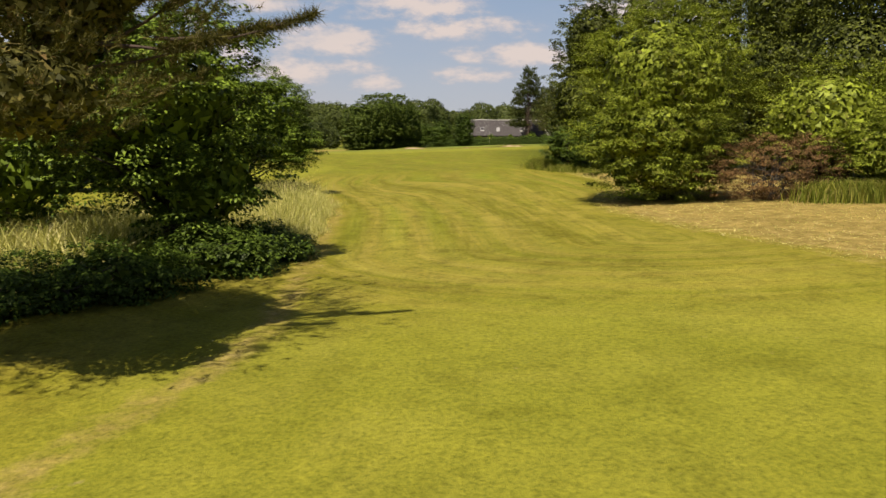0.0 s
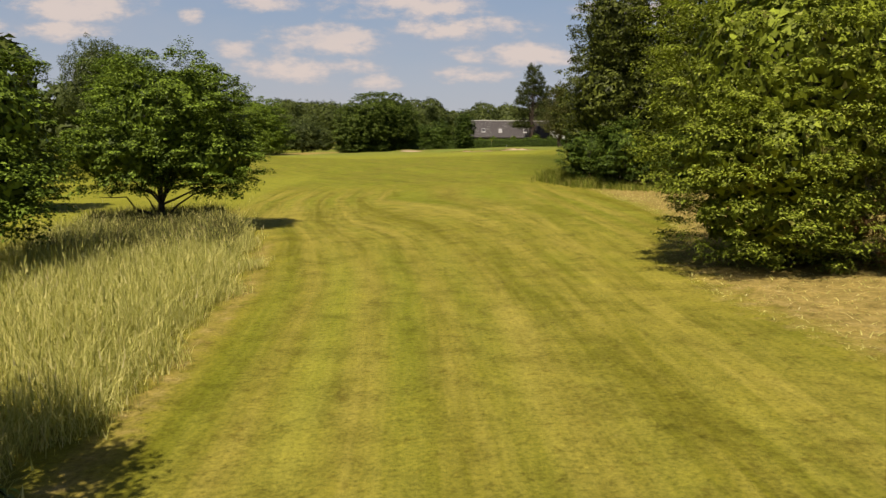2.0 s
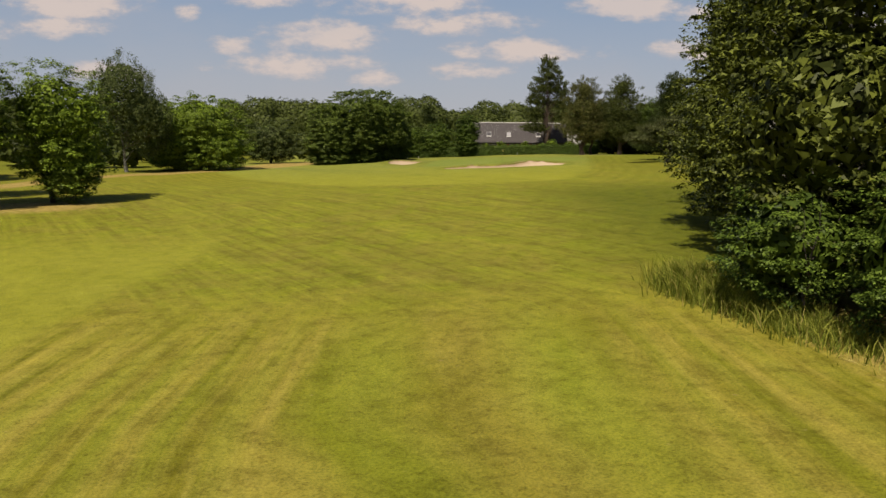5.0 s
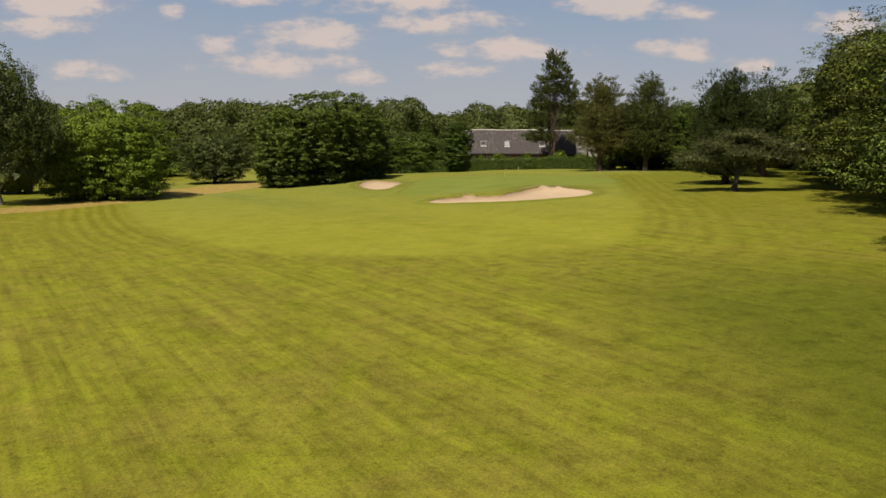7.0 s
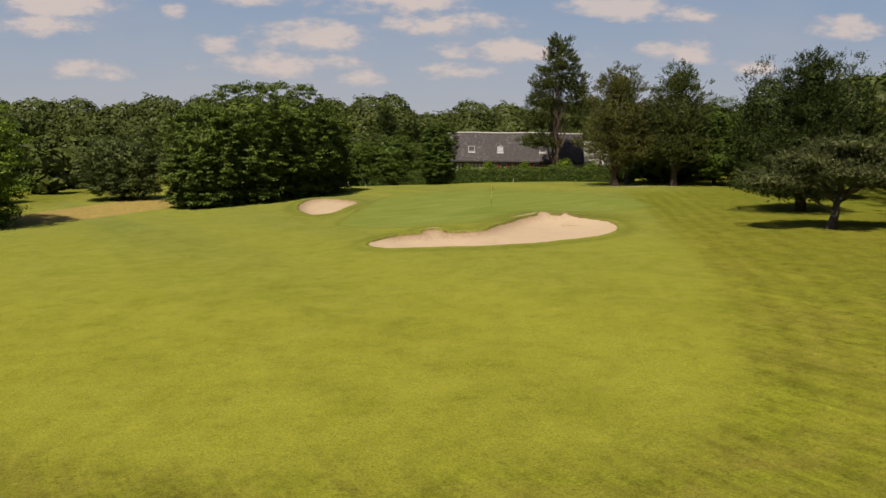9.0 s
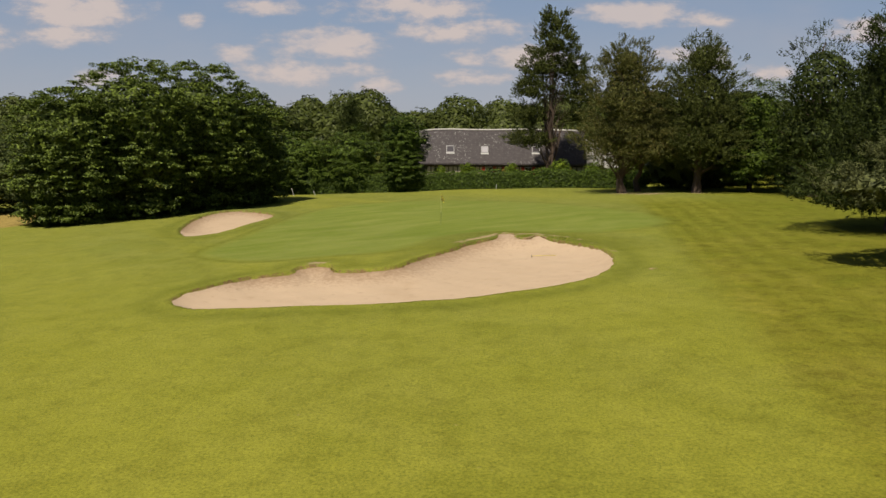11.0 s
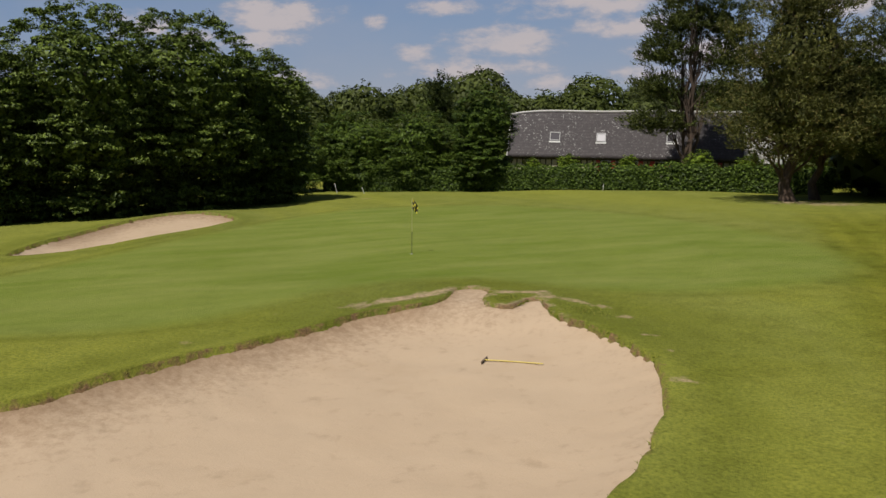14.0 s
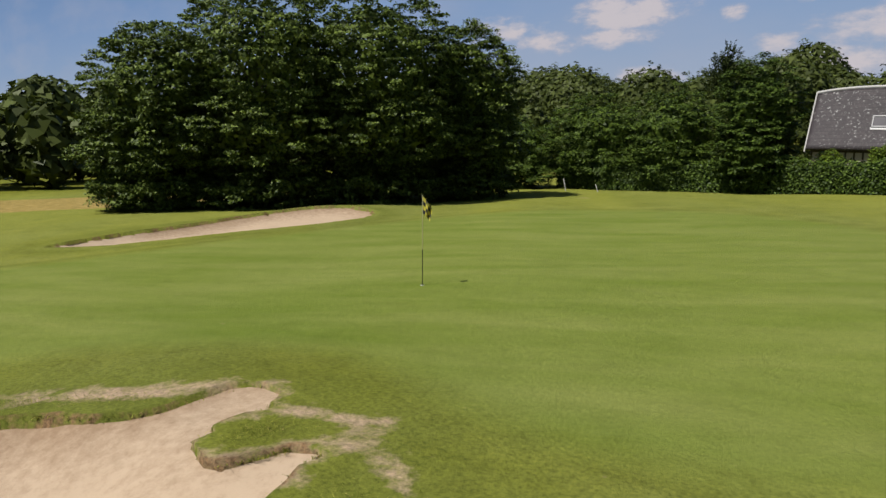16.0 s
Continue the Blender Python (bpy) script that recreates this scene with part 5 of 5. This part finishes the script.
def build_tall_grass():
    rng = np.random.default_rng(31)
    n = 44000
    y = 17.5 + 23 * rng.random(n) ** 1.1
    edge = np.interp(y, (17, 20, 29, 37, 42, 45), (-4.4, -4.3, -5.2, -6.8, -8.4, -10))
    x = edge - rng.random(n) ** 1.5 * 7.5 + rng.normal(size=n) * 0.14
    lumps = np.array([noise.noise((a * 0.45, b * 0.45, 2.0)) for a, b in zip(x, y)])
    x = x + 0.9 * np.array([noise.noise((0.0, b * 0.55, 8.0)) for b in y])
    tall = 0.95 * (1 + 0.7 * lumps) * np.clip((edge - x) / 1.2 + 0.45, 0.3, 1)
    v, f = blades(rng, x, y, tall * rng.uniform(0.55, 1.1, n), 0.0052, 0.52)
    # seed heads on the tips of some stems
    tip = v.reshape(-1, 5, 3)[rng.random(n) < 0.22][:, 3]
    hv, hf = leaf_arrays(rng, tip - np.array([0, 0, 0.05]), unit(rng.normal(size=tip.shape) * np.array([1, 1, 0.15])), 0.02, 0.02, small=True)
    m = len(tip)
    hv = hv.reshape(m, 3, 3)
    a_ = rng.uniform(0, 2 * np.pi, m)
    w_ = np.stack([np.cos(a_), np.sin(a_), np.zeros(m)], 1) * 0.014
    hv[:, 0], hv[:, 1], hv[:, 2] = tip - w_ - np.array([0, 0, 0.10]), tip + w_ - np.array([0, 0, 0.10]), tip + rng.normal(size=(m, 3)) * 0.025 + np.array([0, 0, 0.07])
    v, f = join_arrays([(v, f), (hv.reshape(-1, 3), hf)])
    tagged(put("tall_grass", mesh_np("tall_grass", v, f), M_TALL), "tall pale flowering grass along the fairway edge", "grass", kind="stuff")
    n = 12000
    y = rng.uniform(33, 47, n)
    x = np.interp(y, (33, 37, 42, 47), (-6.6, -7.2, -9.0, -11)) - rng.random(n) ** 1.2 * 6
    v, f = blades(rng, x, y, 0.95, 0.016, 0.4)
    tagged(put("weeds", mesh_np("weeds", v, f), M_WEED), "dark brownish weeds under the spreading oak", "weeds", kind="stuff")
    n = 11000
    y = rng.uniform(14, 72, n)
    st = np.interp(y, (10, 20, 26, 31, 40, 52, 62, 70, 74), (8.0, 5.9, 5.1, 5.2, 8.3, 9.0, 9.8, 9.0, 13))
    x = st + 0.3 + rng.random(n) ** 1.3 * 8
    v, f = blades(rng, x, y, 0.08, 0.009, 2.2)
    tagged(put("straw_litter", mesh_np("straw_litter", v, f), M_TALL), "dry cut straw lying on the ground", "straw", kind="stuff")
    n = 9000
    y = rng.uniform(13.5, 23, n)
    x = rng.uniform(-15, -7.5, n)
    v, f = blades(rng, x, y, 1.1, 0.02)
    tagged(put("tall_grass", mesh_np("tall_grass", v, f), M_TALL), "tall yellowing grass behind brambles", "grass", kind="stuff")
    n = 12000
    t = rng.random(n) ** 2.2
    x = np.interp(t, (0, .5, 1), (8.6, 10.5, 15.5)) + rng.normal(size=n) * 0.55
    y = np.interp(t, (0, .5, 1), (71.5, 64.5, 57.0)) + rng.normal(size=n) * 0.6
    v, f = blades(rng, x, y, 0.85 * (1 - 0.75 * t) * (0.5 + rng.random(n)), 0.016, 0.45)
    tagged(put("tall_grass", mesh_np("tall_grass", v, f), M_TUFT), "uncut green grass at the foot of the birches", "grass", kind="stuff")
    n = 9000
    t = rng.random(n)
    x = np.interp(t, (0, 1), (13.0, 19.0)) + rng.normal(size=n) * 0.5
    y = np.interp(t, (0, 1), (26.6, 24.0)) + rng.normal(size=n) * 0.45
    v, f = blades(rng, x, y, 0.8, 0.014)
    tagged(put("tall_grass", mesh_np("tall_grass", v, f), M_TUFT), "long green grass at the foot of the willows", "grass", kind="stuff")
    # turf hanging over the worn back edge of the large bunker, and tufts on it
    pick = BIG_LINE[(BIG_LINE[:, 1] > 153.4)]
    n = 15000
    k = rng.integers(0, len(pick), n)
    c = np.array([8.0, 152.5])
    out = unit(np.concatenate([pick[k] - c, np.zeros((n, 1))], 1))[:, :2]
    w = np.clip(0.35 + np.array([noise.noise((a * 0.8, b * 0.8, 5.0)) for a, b in pick])[k], 0.03, 1)
    keep = rng.random(n) < w * 1.3
    p = (pick[k] + out * (rng.random(n)[:, None] * 0.55 - 0.05))[keep]
    v, f = blades(rng, p[:, 0], p[:, 1], 0.05, 0.0045, 0.9)
    q = np.concatenate([np.stack([11.0 + 2.3 * (u := rng.random(3600)), 163.9 + 1.45 * u], 1) + rng.normal(size=(3600, 2)) * np.array([0.12, 0.2]),
                        rng.normal(size=(2600, 2)) * np.array([0.32, 0.2]) + np.array([15.05, 165.45]), rng.normal(size=(1400, 2)) * np.array([0.4, 0.25]) + np.array([16.8, 164.8])])
    q = q[signed(BIG_LINE, q)[0] > -0.03]
    v2, f2 = blades(rng, q[:, 0], q[:, 1], 0.07, 0.0045, 0.9)
    v, f = join_arrays([(v, f), (v2, f2)])
    tagged(put("lip_grass", mesh_np("lip_grass", v, f), M_TUFT), "dry turf fringe hanging over the bunker edge", "grass", kind="stuff")


def build_brambles():
    for k, (x, y, r, h) in enumerate([(-8.6, 12.4, 1.9, 1.0), (-6.7, 13.4, 1.6, 1.05), (-5.3, 15.2, 1.4, 1.1), (-10.6, 12.2, 2.0, 1.1), (-4.7, 17.0, 1.0, 0.8)]):
        broadleaf("bramble_bush", x, y, "low dark bramble thicket with arching stems", h * 0.8, [(0, 0, h * 0.35, r, r * 0.8, h * 0.6)], 0.12, M_HORN, 90, 56, 0.42, 0.03, 18,
                  stems=4, seed=120 + k, group="brambles", category="bush")
    for k, (x, y, r, h) in enumerate([(-12.5, 19.5, 3.2, 5.0), (-16.5, 16.0, 3.5, 6.0), (-13.0, 11.5, 3.0, 4.5), (-17.0, 24.0, 3.5, 6.0)]):
        broadleaf("thicket_bush", x, y, "dark green thicket behind the brambles", h * 0.8, [(0, 0, h * 0.5, r, r, h * 0.5)], 0.18, M_OAK, 120, 46, 0.6, 0.08, 18, stems=3, seed=130 + k, group="thicket", category="bush")
    for k, (x, y, r, h) in enumerate([(13.2, 217.0, 1.1, 3.1), (18.6, 216.2, 0.9, 2.9), (9.6, 217.8, 1.0, 2.8), (24.5, 214.6, 1.4, 3.3), (28.5, 213.6, 1.2, 3.0)]):
        broadleaf("garden_shrub", x, y, "light green shrub rising over the hedge", h * 0.8, [(0, 0, h * 0.6, r, r, h * 0.42)], 0.18, M_YOUNG, 70, 40, 0.4, 0.05, 10, stems=3, seed=140 + k, group="garden shrubs", category="shrub")


build_hedge()
build_tall_grass()
build_brambles()

# ---- the house ----
M_SLATE, nt_, bs_, _o = nodes_of("lichened_slate")
_p = place_of(nt_)
_bk = nt_.nodes.new("ShaderNodeTexBrick")
for k_, v_ in (("Scale", 1.0), ("Mortar Size", 0.012), ("Brick Width", 0.26), ("Row Height", 0.17), ("Bias", 0.0)):
    _bk.inputs[k_].default_value = v_
_bk.inputs["Color1"].default_value, _bk.inputs["Color2"].default_value, _bk.inputs["Mortar"].default_value = (0.026, 0.019, 0.021, 1), (0.042, 0.032, 0.034, 1), (0.017, 0.013, 0.014, 1)
nt_.links.new(_p, _bk.inputs["Vector"])
_spots = ramp_node(nt_, noise_node(nt_, _p, 5.0, 4, 0.65), [(0.585, (0, 0, 0)), (0.65, (1, 1, 1))])
_wide = ramp_node(nt_, noise_node(nt_, _p, 0.35, 3), [(0.42, (0.15, 0.15, 0.15)), (0.62, (1, 1, 1))])
nt_.links.new(mix_node(nt_, math_node(nt_, "MULTIPLY", _spots, _wide), _bk.outputs["Color"], (0.29, 0.28, 0.27)), bs_.inputs["Base Color"])
bs_.inputs["Roughness"].default_value = 0.75
bump_node(nt_, _bk.outputs["Fac"], -0.4, 0.02, bs_)
M_PLASTER = rough_material("old_plaster", (0.46, 0.40, 0.31), (0.60, 0.53, 0.42), 9, 0.3, 0.01)
M_TIMBER = rough_material("dark_timber", (0.035, 0.028, 0.022), (0.08, 0.06, 0.045), 14, 0.4, 0.01)
M_RED = plain("red_paint", (0.42, 0.035, 0.025), 0.5)
M_WHITE = plain("white_paint", (0.62, 0.60, 0.59), 0.5)
M_ZINC = plain("weathered_zinc", (0.34, 0.33, 0.33), 0.5)
M_RIDGE = rough_material("mortar_ridge", (0.50, 0.48, 0.45), (0.66, 0.63, 0.59), 6, 0.4, 0.02)
M_BLIND = plain("white_blind", (0.36, 0.34, 0.37), 0.35)
M_DARKGLASS, _n, _b, _o2 = nodes_of("window_glass")
_b.inputs["Base Color"].default_value, _b.inputs["Roughness"].default_value = (0.05, 0.045, 0.05, 1), 0.06
_b.inputs["Specular IOR Level"].default_value = 0.8

HX0, HX1, HY0, HYR, HY1, HZG, HZE, HZR = 6.0, 30.0, 226.2, 228.9, 231.6, 0.3, 2.95, 7.82


def ridge_z(x):
    return HZR - 0.38 * np.exp(-(x - HX0) / 2.2) - 0.05 * np.sin(x * 0.5)


def build_house():
    ho = base("farmhouse", (HX0 + HX1) / 2, HYR, HZG, "long half-timbered farmhouse under a lichen-speckled slate roof", "house")
    ox, oy, oz = (HX0 + HX1) / 2, HYR, HZG
    inv = (ox, oy, oz)
    # walls: a ring with thickness, open to the attic
    bm = bmesh.new()
    for a in ((HX0 + 0.3, HY0 + 0.45, HX1 - 0.3, HY0 + 0.75), (HX0 + 0.3, HY1 - 0.75, HX1 - 0.3, HY1 - 0.45)):
        box(bm, a[0] - ox, a[1] - oy, -0.4, a[2] - ox, a[3] - oy, HZE + 0.25 - oz)
    for xx in (HX0 + 0.3, HX1 - 0.6):
        x0 = xx - ox
        ya, yb, ym = HY0 + 0.75 - oy, HY1 - 0.75 - oy, 0
        zt, zr = HZE + 0.2 - oz, HZR - 1.7 - oz
        vs = [bm.verts.new(c) for c in ((x0, ya, -0.4), (x0, yb, -0.4), (x0, yb, zt), (x0, ym, zr), (x0, ya, zt))]
        f = bm.faces.new(vs)
        r = bmesh.ops.extrude_face_region(bm, geom=[f])
        bmesh.ops.translate(bm, vec=(0.3, 0, 0), verts=[g for g in r["geom"] if isinstance(g, bmesh.types.BMVert)])
    bmesh.ops.recalc_face_normals(bm, faces=bm.faces)
    wall = part("wall", bm, M_PLASTER, ho, "cream plaster wall between dark timbers")
    for k, xx in enumerate(np.arange(HX0 + 0.4, HX1 - 0.3, 0.62)):
        bm = bmesh.new()
        box(bm, xx - ox - 0.07, HY0 + 0.40 - oy, 0, xx - ox + 0.07, HY0 + 0.448 - oy, HZE + 0.1 - oz, 0.01)
        part("timber_post", bm, M_TIMBER, wall)
    bm = bmesh.new()
    box(bm, HX0 + 0.3 - ox, HY0 + 0.34 - oy, HZE - 0.28 - oz, HX1 - 0.3 - ox, HY0 + 0.398 - oy, HZE - 0.1 - oz, 0.01)
    part("timber_beam", bm, M_TIMBER, wall)
    # roof slopes with a sagging ridge
    for side, yy in ((-1, HY0), (1, HY1)):
        xs_, k = np.linspace(HX0, HX1, 60), 14
        V = []
        for x in xs_:
            for i in range(k + 1):
                t = i / k
                V.append((x - ox, yy + (HYR - yy) * t - oy, HZE + (ridge_z(x) - HZE) * t - 0.10 * math.sin(t * math.pi) + 0.015 * math.sin(x * 1.7 + t * 5) - oz))
        V = np.array(V)
        i, j = np.meshgrid(np.arange(59), np.arange(k), indexing="ij")
        a = (i * (k + 1) + j).ravel()
        F = np.stack([a, a + k + 1, a + k + 2, a + 1], 1)
        if side > 0:
            F = F[:, ::-1]
        me = smooth(mesh_np("roof", V, F, [M_SLATE]))
        ob = put("roof", me, None, ho, "grey slate roof slope speckled with white lichen")
        md = ob.modifiers.new("thickness", "SOLIDIFY")
        md.thickness, md.offset = 0.16, -1
    pts = [(x - ox, HYR - oy, ridge_z(x) - oz + 0.03) for x in np.linspace(HX0 - 0.05, HX1 + 0.05, 40)]
    v, f = tube_arrays(pts, [0.13] * 40, 8)
    put("ridge_cap", smooth(mesh_np("ridge_cap", v, f)), M_RIDGE, ho, "pale mortar ridge")
    bm = bmesh.new()
    sl = math.atan2(HZR - HZE, HYR - HY0)
    box(bm, -0.05, 0, -0.09, 0.05, (HYR - HY0) / math.cos(sl), 0.06, 0.01)
    bmesh.ops.rotate(bm, cent=(0, 0, 0), matrix=Matrix.Rotation(sl, 3, "X"), verts=bm.verts)
    bmesh.ops.translate(bm, vec=(HX0 - 0.06 - ox, HY0 - oy, HZE - 0.28 - oz), verts=bm.verts)
    part("barge_board", bm, M_RIDGE, ho)
    # skylights in the slope
    for cx, t, w, glass in ((10.95, 0.46, 1.1, M_DARKGLASS), (15.8, 0.45, 1.0, M_BLIND), (23.0, 0.46, 1.1, M_DARKGLASS)):
        cy, cz = HY0 + (HYR - HY0) * t, HZE + (HZR - HZE) * t - 0.10 * math.sin(t * math.pi)
        s_ = new("skylight")
        s_.parent = ho
        bm = bmesh.new()
        hh = 0.52
        for a in ((-w / 2, -hh, w / 2, -hh + 0.10), (-w / 2, hh - 0.10, w / 2, hh), (-w / 2, -hh + 0.10, -w / 2 + 0.09, hh - 0.10), (w / 2 - 0.09, -hh + 0.10, w / 2, hh - 0.10)):
            box(bm, a[0], a[1], -0.10, a[2], a[3], 0.12, 0.012)
        m = pose(cx - ox, cy - oy, cz - oz, math.degrees(sl))
        s_.matrix_basis = m
        part("frame", bm, M_ZINC, s_)
        bm = bmesh.new()
        box(bm, -w / 2 + 0.08, -hh + 0.09, -0.02, w / 2 - 0.08, hh - 0.09, 0.07)
        part("pane", bm, glass, s_, "white blind behind glass" if glass is M_BLIND else "")
        bm = bmesh.new()
        box(bm, -w / 2 - 0.06, -hh - 0.2, -0.06, w / 2 + 0.06, -hh - 0.004, 0.045, 0.01)
        part("flashing", bm, M_WHITE, s_)
    # red shutters and windows under the eaves
    for cx in (16.4, 19.2, 21.9, 24.4, 27.0):
        wn = new("window")
        wn.parent = ho
        wn.matrix_basis = pose(cx - ox, HY0 + 0.38 - oy, 1.75)
        bm = bmesh.new()
        for a in ((-0.5, -0.62, 0.5, -0.54), (-0.5, 0.54, 0.5, 0.62), (-0.5, -0.54, -0.43, 0.54), (0.43, -0.54, 0.5, 0.54), (-0.03, -0.54, 0.03, 0.54)):
            box(bm, a[0], -0.05, a[1], a[2], 0.03, a[3], 0.008)
        part("frame", bm, M_WHITE, wn)
        bm = bmesh.new()
        box(bm, -0.44, -0.01, -0.55, 0.44, 0.01, 0.55)
        part("pane", bm, M_DARKGLASS, wn)
        for sx in (-1, 1):
            bm = bmesh.new()
            box(bm, min(sx * 0.54, sx * 1.0), -0.07, -0.64, max(sx * 0.54, sx * 1.0), -0.03, 0.64, 0.008)
            part("shutter", bm, M_RED, wn, "red painted shutter")
    # lower annex at the far end
    an = base("annex", 32.0, 231.0, 0.3, "low annex with a pale roof", "outbuilding")
    bm = bmesh.new()
    box(bm, -1.7, -3.2, -0.3, 2.2, 3.2, 2.6)
    part("wall", bm, M_PLASTER, an)
    # roof in the same pale material as the ridge mortar
    bm = bmesh.new()
    vs = [bm.verts.new(c) for c in ((-1.9, -3.9, 2.35), (2.6, -3.9, 2.35), (2.6, 0, 6.0), (-1.9, 0, 6.4), (-1.9, 3.9, 2.35), (2.6, 3.9, 2.35))]
    bm.faces.new((vs[0], vs[1], vs[2], vs[3]))
    bm.faces.new((vs[3], vs[2], vs[5], vs[4]))
    r = bmesh.ops.solidify(bm, geom=list(bm.faces), thickness=-0.15)
    part("roof", bm, M_RIDGE, an, "pale annex roof")


build_house()


# ---- flag, rakes, posts ----
M_POLE = plain("pale_yellow_pole", (0.62, 0.58, 0.28), 0.4)
M_POLED = plain("dark_pole", (0.03, 0.032, 0.03), 0.4)
M_FLAGY, M_FLAGK = plain("yellow_cloth", (0.72, 0.62, 0.05), 0.8), plain("black_cloth", (0.018, 0.018, 0.02), 0.8)
M_CUP = plain("white_cup", (0.7, 0.7, 0.68), 0.5)
M_HANDLE = plain("yellow_handle", (0.72, 0.55, 0.10), 0.45)
M_RAKE = plain("brown_rake_head", (0.10, 0.065, 0.045), 0.6)
M_POST = plain("weathered_white_post", (0.62, 0.60, 0.55), 0.8)


def build_flag():
    gx, gy = 10.0, 174.0
    t = base("golf_flag", gx, gy, land1(gx, gy), "yellow and black checked golf flag hanging limp on its pole", "golf flag", rz=25)
    v, f = tube_arrays([(0, 0, -0.1), (0, 0, 0.45), (0, 0, 0.88)], [0.011] * 3, 10)
    put("lower_pole", smooth(mesh_np("lower_pole", v, f)), M_POLED, t, "dark lower half of the pole")
    v, f = tube_arrays([(0, 0, 0.88), (0, 0, 1.5), (0, 0, 2.18), (0, 0, 2.2)], [0.010, 0.010, 0.009, 0.004], 10)
    put("upper_pole", smooth(mesh_np("upper_pole", v, f)), M_POLE, t)
    # limp cloth in folds, squares in two colours
    nu, nv = 24, 24
    V = []
    for i in range(nu + 1):
        u = i / nu
        for j in range(nv + 1):
            w = j / nv
            fall = 0.30 * u * (1 - 0.2 * w)
            fold = 0.045 * math.sin(u * 9 + w * 2.0) * u
            V.append((0.012 + 0.27 * u - 0.07 * u * u + 0.02 * math.sin(w * 5) * u, fold, 2.15 - 0.40 * w - fall * 0.85))
    i, j = np.meshgrid(np.arange(nu), np.arange(nv), indexing="ij")
    a = (i * (nv + 1) + j).ravel()
    F = np.stack([a, a + nv + 1, a + nv + 2, a + 1], 1)
    me = smooth(mesh_np("cloth", V, F, [M_FLAGY, M_FLAGK]))
    me.polygons.foreach_set("material_index", ((i * 4 // nu + j * 4 // nv) % 2).ravel().astype(np.int32))
    ob = put("cloth", me, None, t, "limp yellow and black checked cloth")
    ob.modifiers.new("thickness", "SOLIDIFY").thickness = 0.002
    cup = base("hole_cup", gx, gy, land1(gx, gy), "white-rimmed hole in the putting green", "golf hole")
    v, f = tube_arrays([(0, 0, -0.1), (0, 0, 0.006), (0, 0, 0.008)], [0.054, 0.054, 0.050], 20)
    put("rim", mesh_np("rim", v, f), M_CUP, cup)
    # flat disc over the cup, its dark colour standing for the shade inside
    bm = bmesh.new()
    bmesh.ops.create_circle(bm, cap_ends=True, segments=20, radius=0.052)
    bmesh.ops.translate(bm, vec=(0, 0, 0.005), verts=bm.verts)
    part("hole", bm, M_POLED, cup)


def build_rake(x, y, z, hx, hy, hz, label):
    """A bunker rake: head at x, y, z, handle towards hx, hy, hz."""
    d = Vector((hx - x, hy - y, hz - z))
    L = d.length
    t = base("bunker_rake", x, y, z, label, "rake", "bunker rakes")
    q = d.to_track_quat("X", "Z")
    t.matrix_world = Matrix.Translation((x, y, z)) @ q.to_matrix().to_4x4()
    v, f = tube_arrays([(0.0, 0, 0.03), (L * 0.5, 0, 0.035), (L, 0, 0.03)], [0.016, 0.015, 0.014], 8)
    put("handle", smooth(mesh_np("handle", v, f)), M_HANDLE, t, "yellow handle")
    bm = bmesh.new()
    box(bm, -0.02, -0.21, 0.02, 0.02, 0.21, 0.05, 0.006)
    head = part("head", bm, M_RAKE, t, "dark brown rake head")
    for k in range(11):
        bm = bmesh.new()
        box(bm, -0.010, -0.20 + k * 0.04 - 0.006, -0.03, 0.010, -0.20 + k * 0.04 + 0.006, 0.019, 0.003)
        part("tine", bm, M_RAKE, head)


def sand_at(x, y):
    p = np.array([[x, y]])
    d, _ = signed(BIG_LINE, p)
    return float(sand_height(p[:, 0], p[:, 1], d)[0])


def build_posts():
    for x, y, h, tilt, lab in ((16.5, 212.7, 0.55, 2, "short pale marker post before the hedge"), (-8.2, 212.6, 1.0, -14, "leaning thin stick before the hedge"), (-5.7, 213.2, 0.6, -20, "short leaning stick before the hedge")):
        t = base("marker_post", x, y, land1(x, y), lab, "post", "posts")
        t.matrix_world = pose(x, y, land1(x, y), 0, tilt, 0)
        v, f = tube_arrays([(0, 0, -0.15), (0, 0, h * 0.5), (0, 0, h), (0, 0, h + 0.015)], [0.035, 0.034, 0.033, 0.01], 8)
        put("shaft", smooth(mesh_np("shaft", v, f)), M_POST, t)


build_flag()
build_rake(15.0, 162.1, sand_at(15.0, 162.1), 16.3, 161.95, sand_at(16.3, 161.95), "bunker rake with yellow handle lying on the sand")
build_rake(10.98, 151.2, sand_at(10.98, 151.2) + 0.02, 10.6, 150.15, sand_at(10.6, 150.15) + 0.03, "bunker rake with yellow handle at the front edge of the sand")
build_posts()
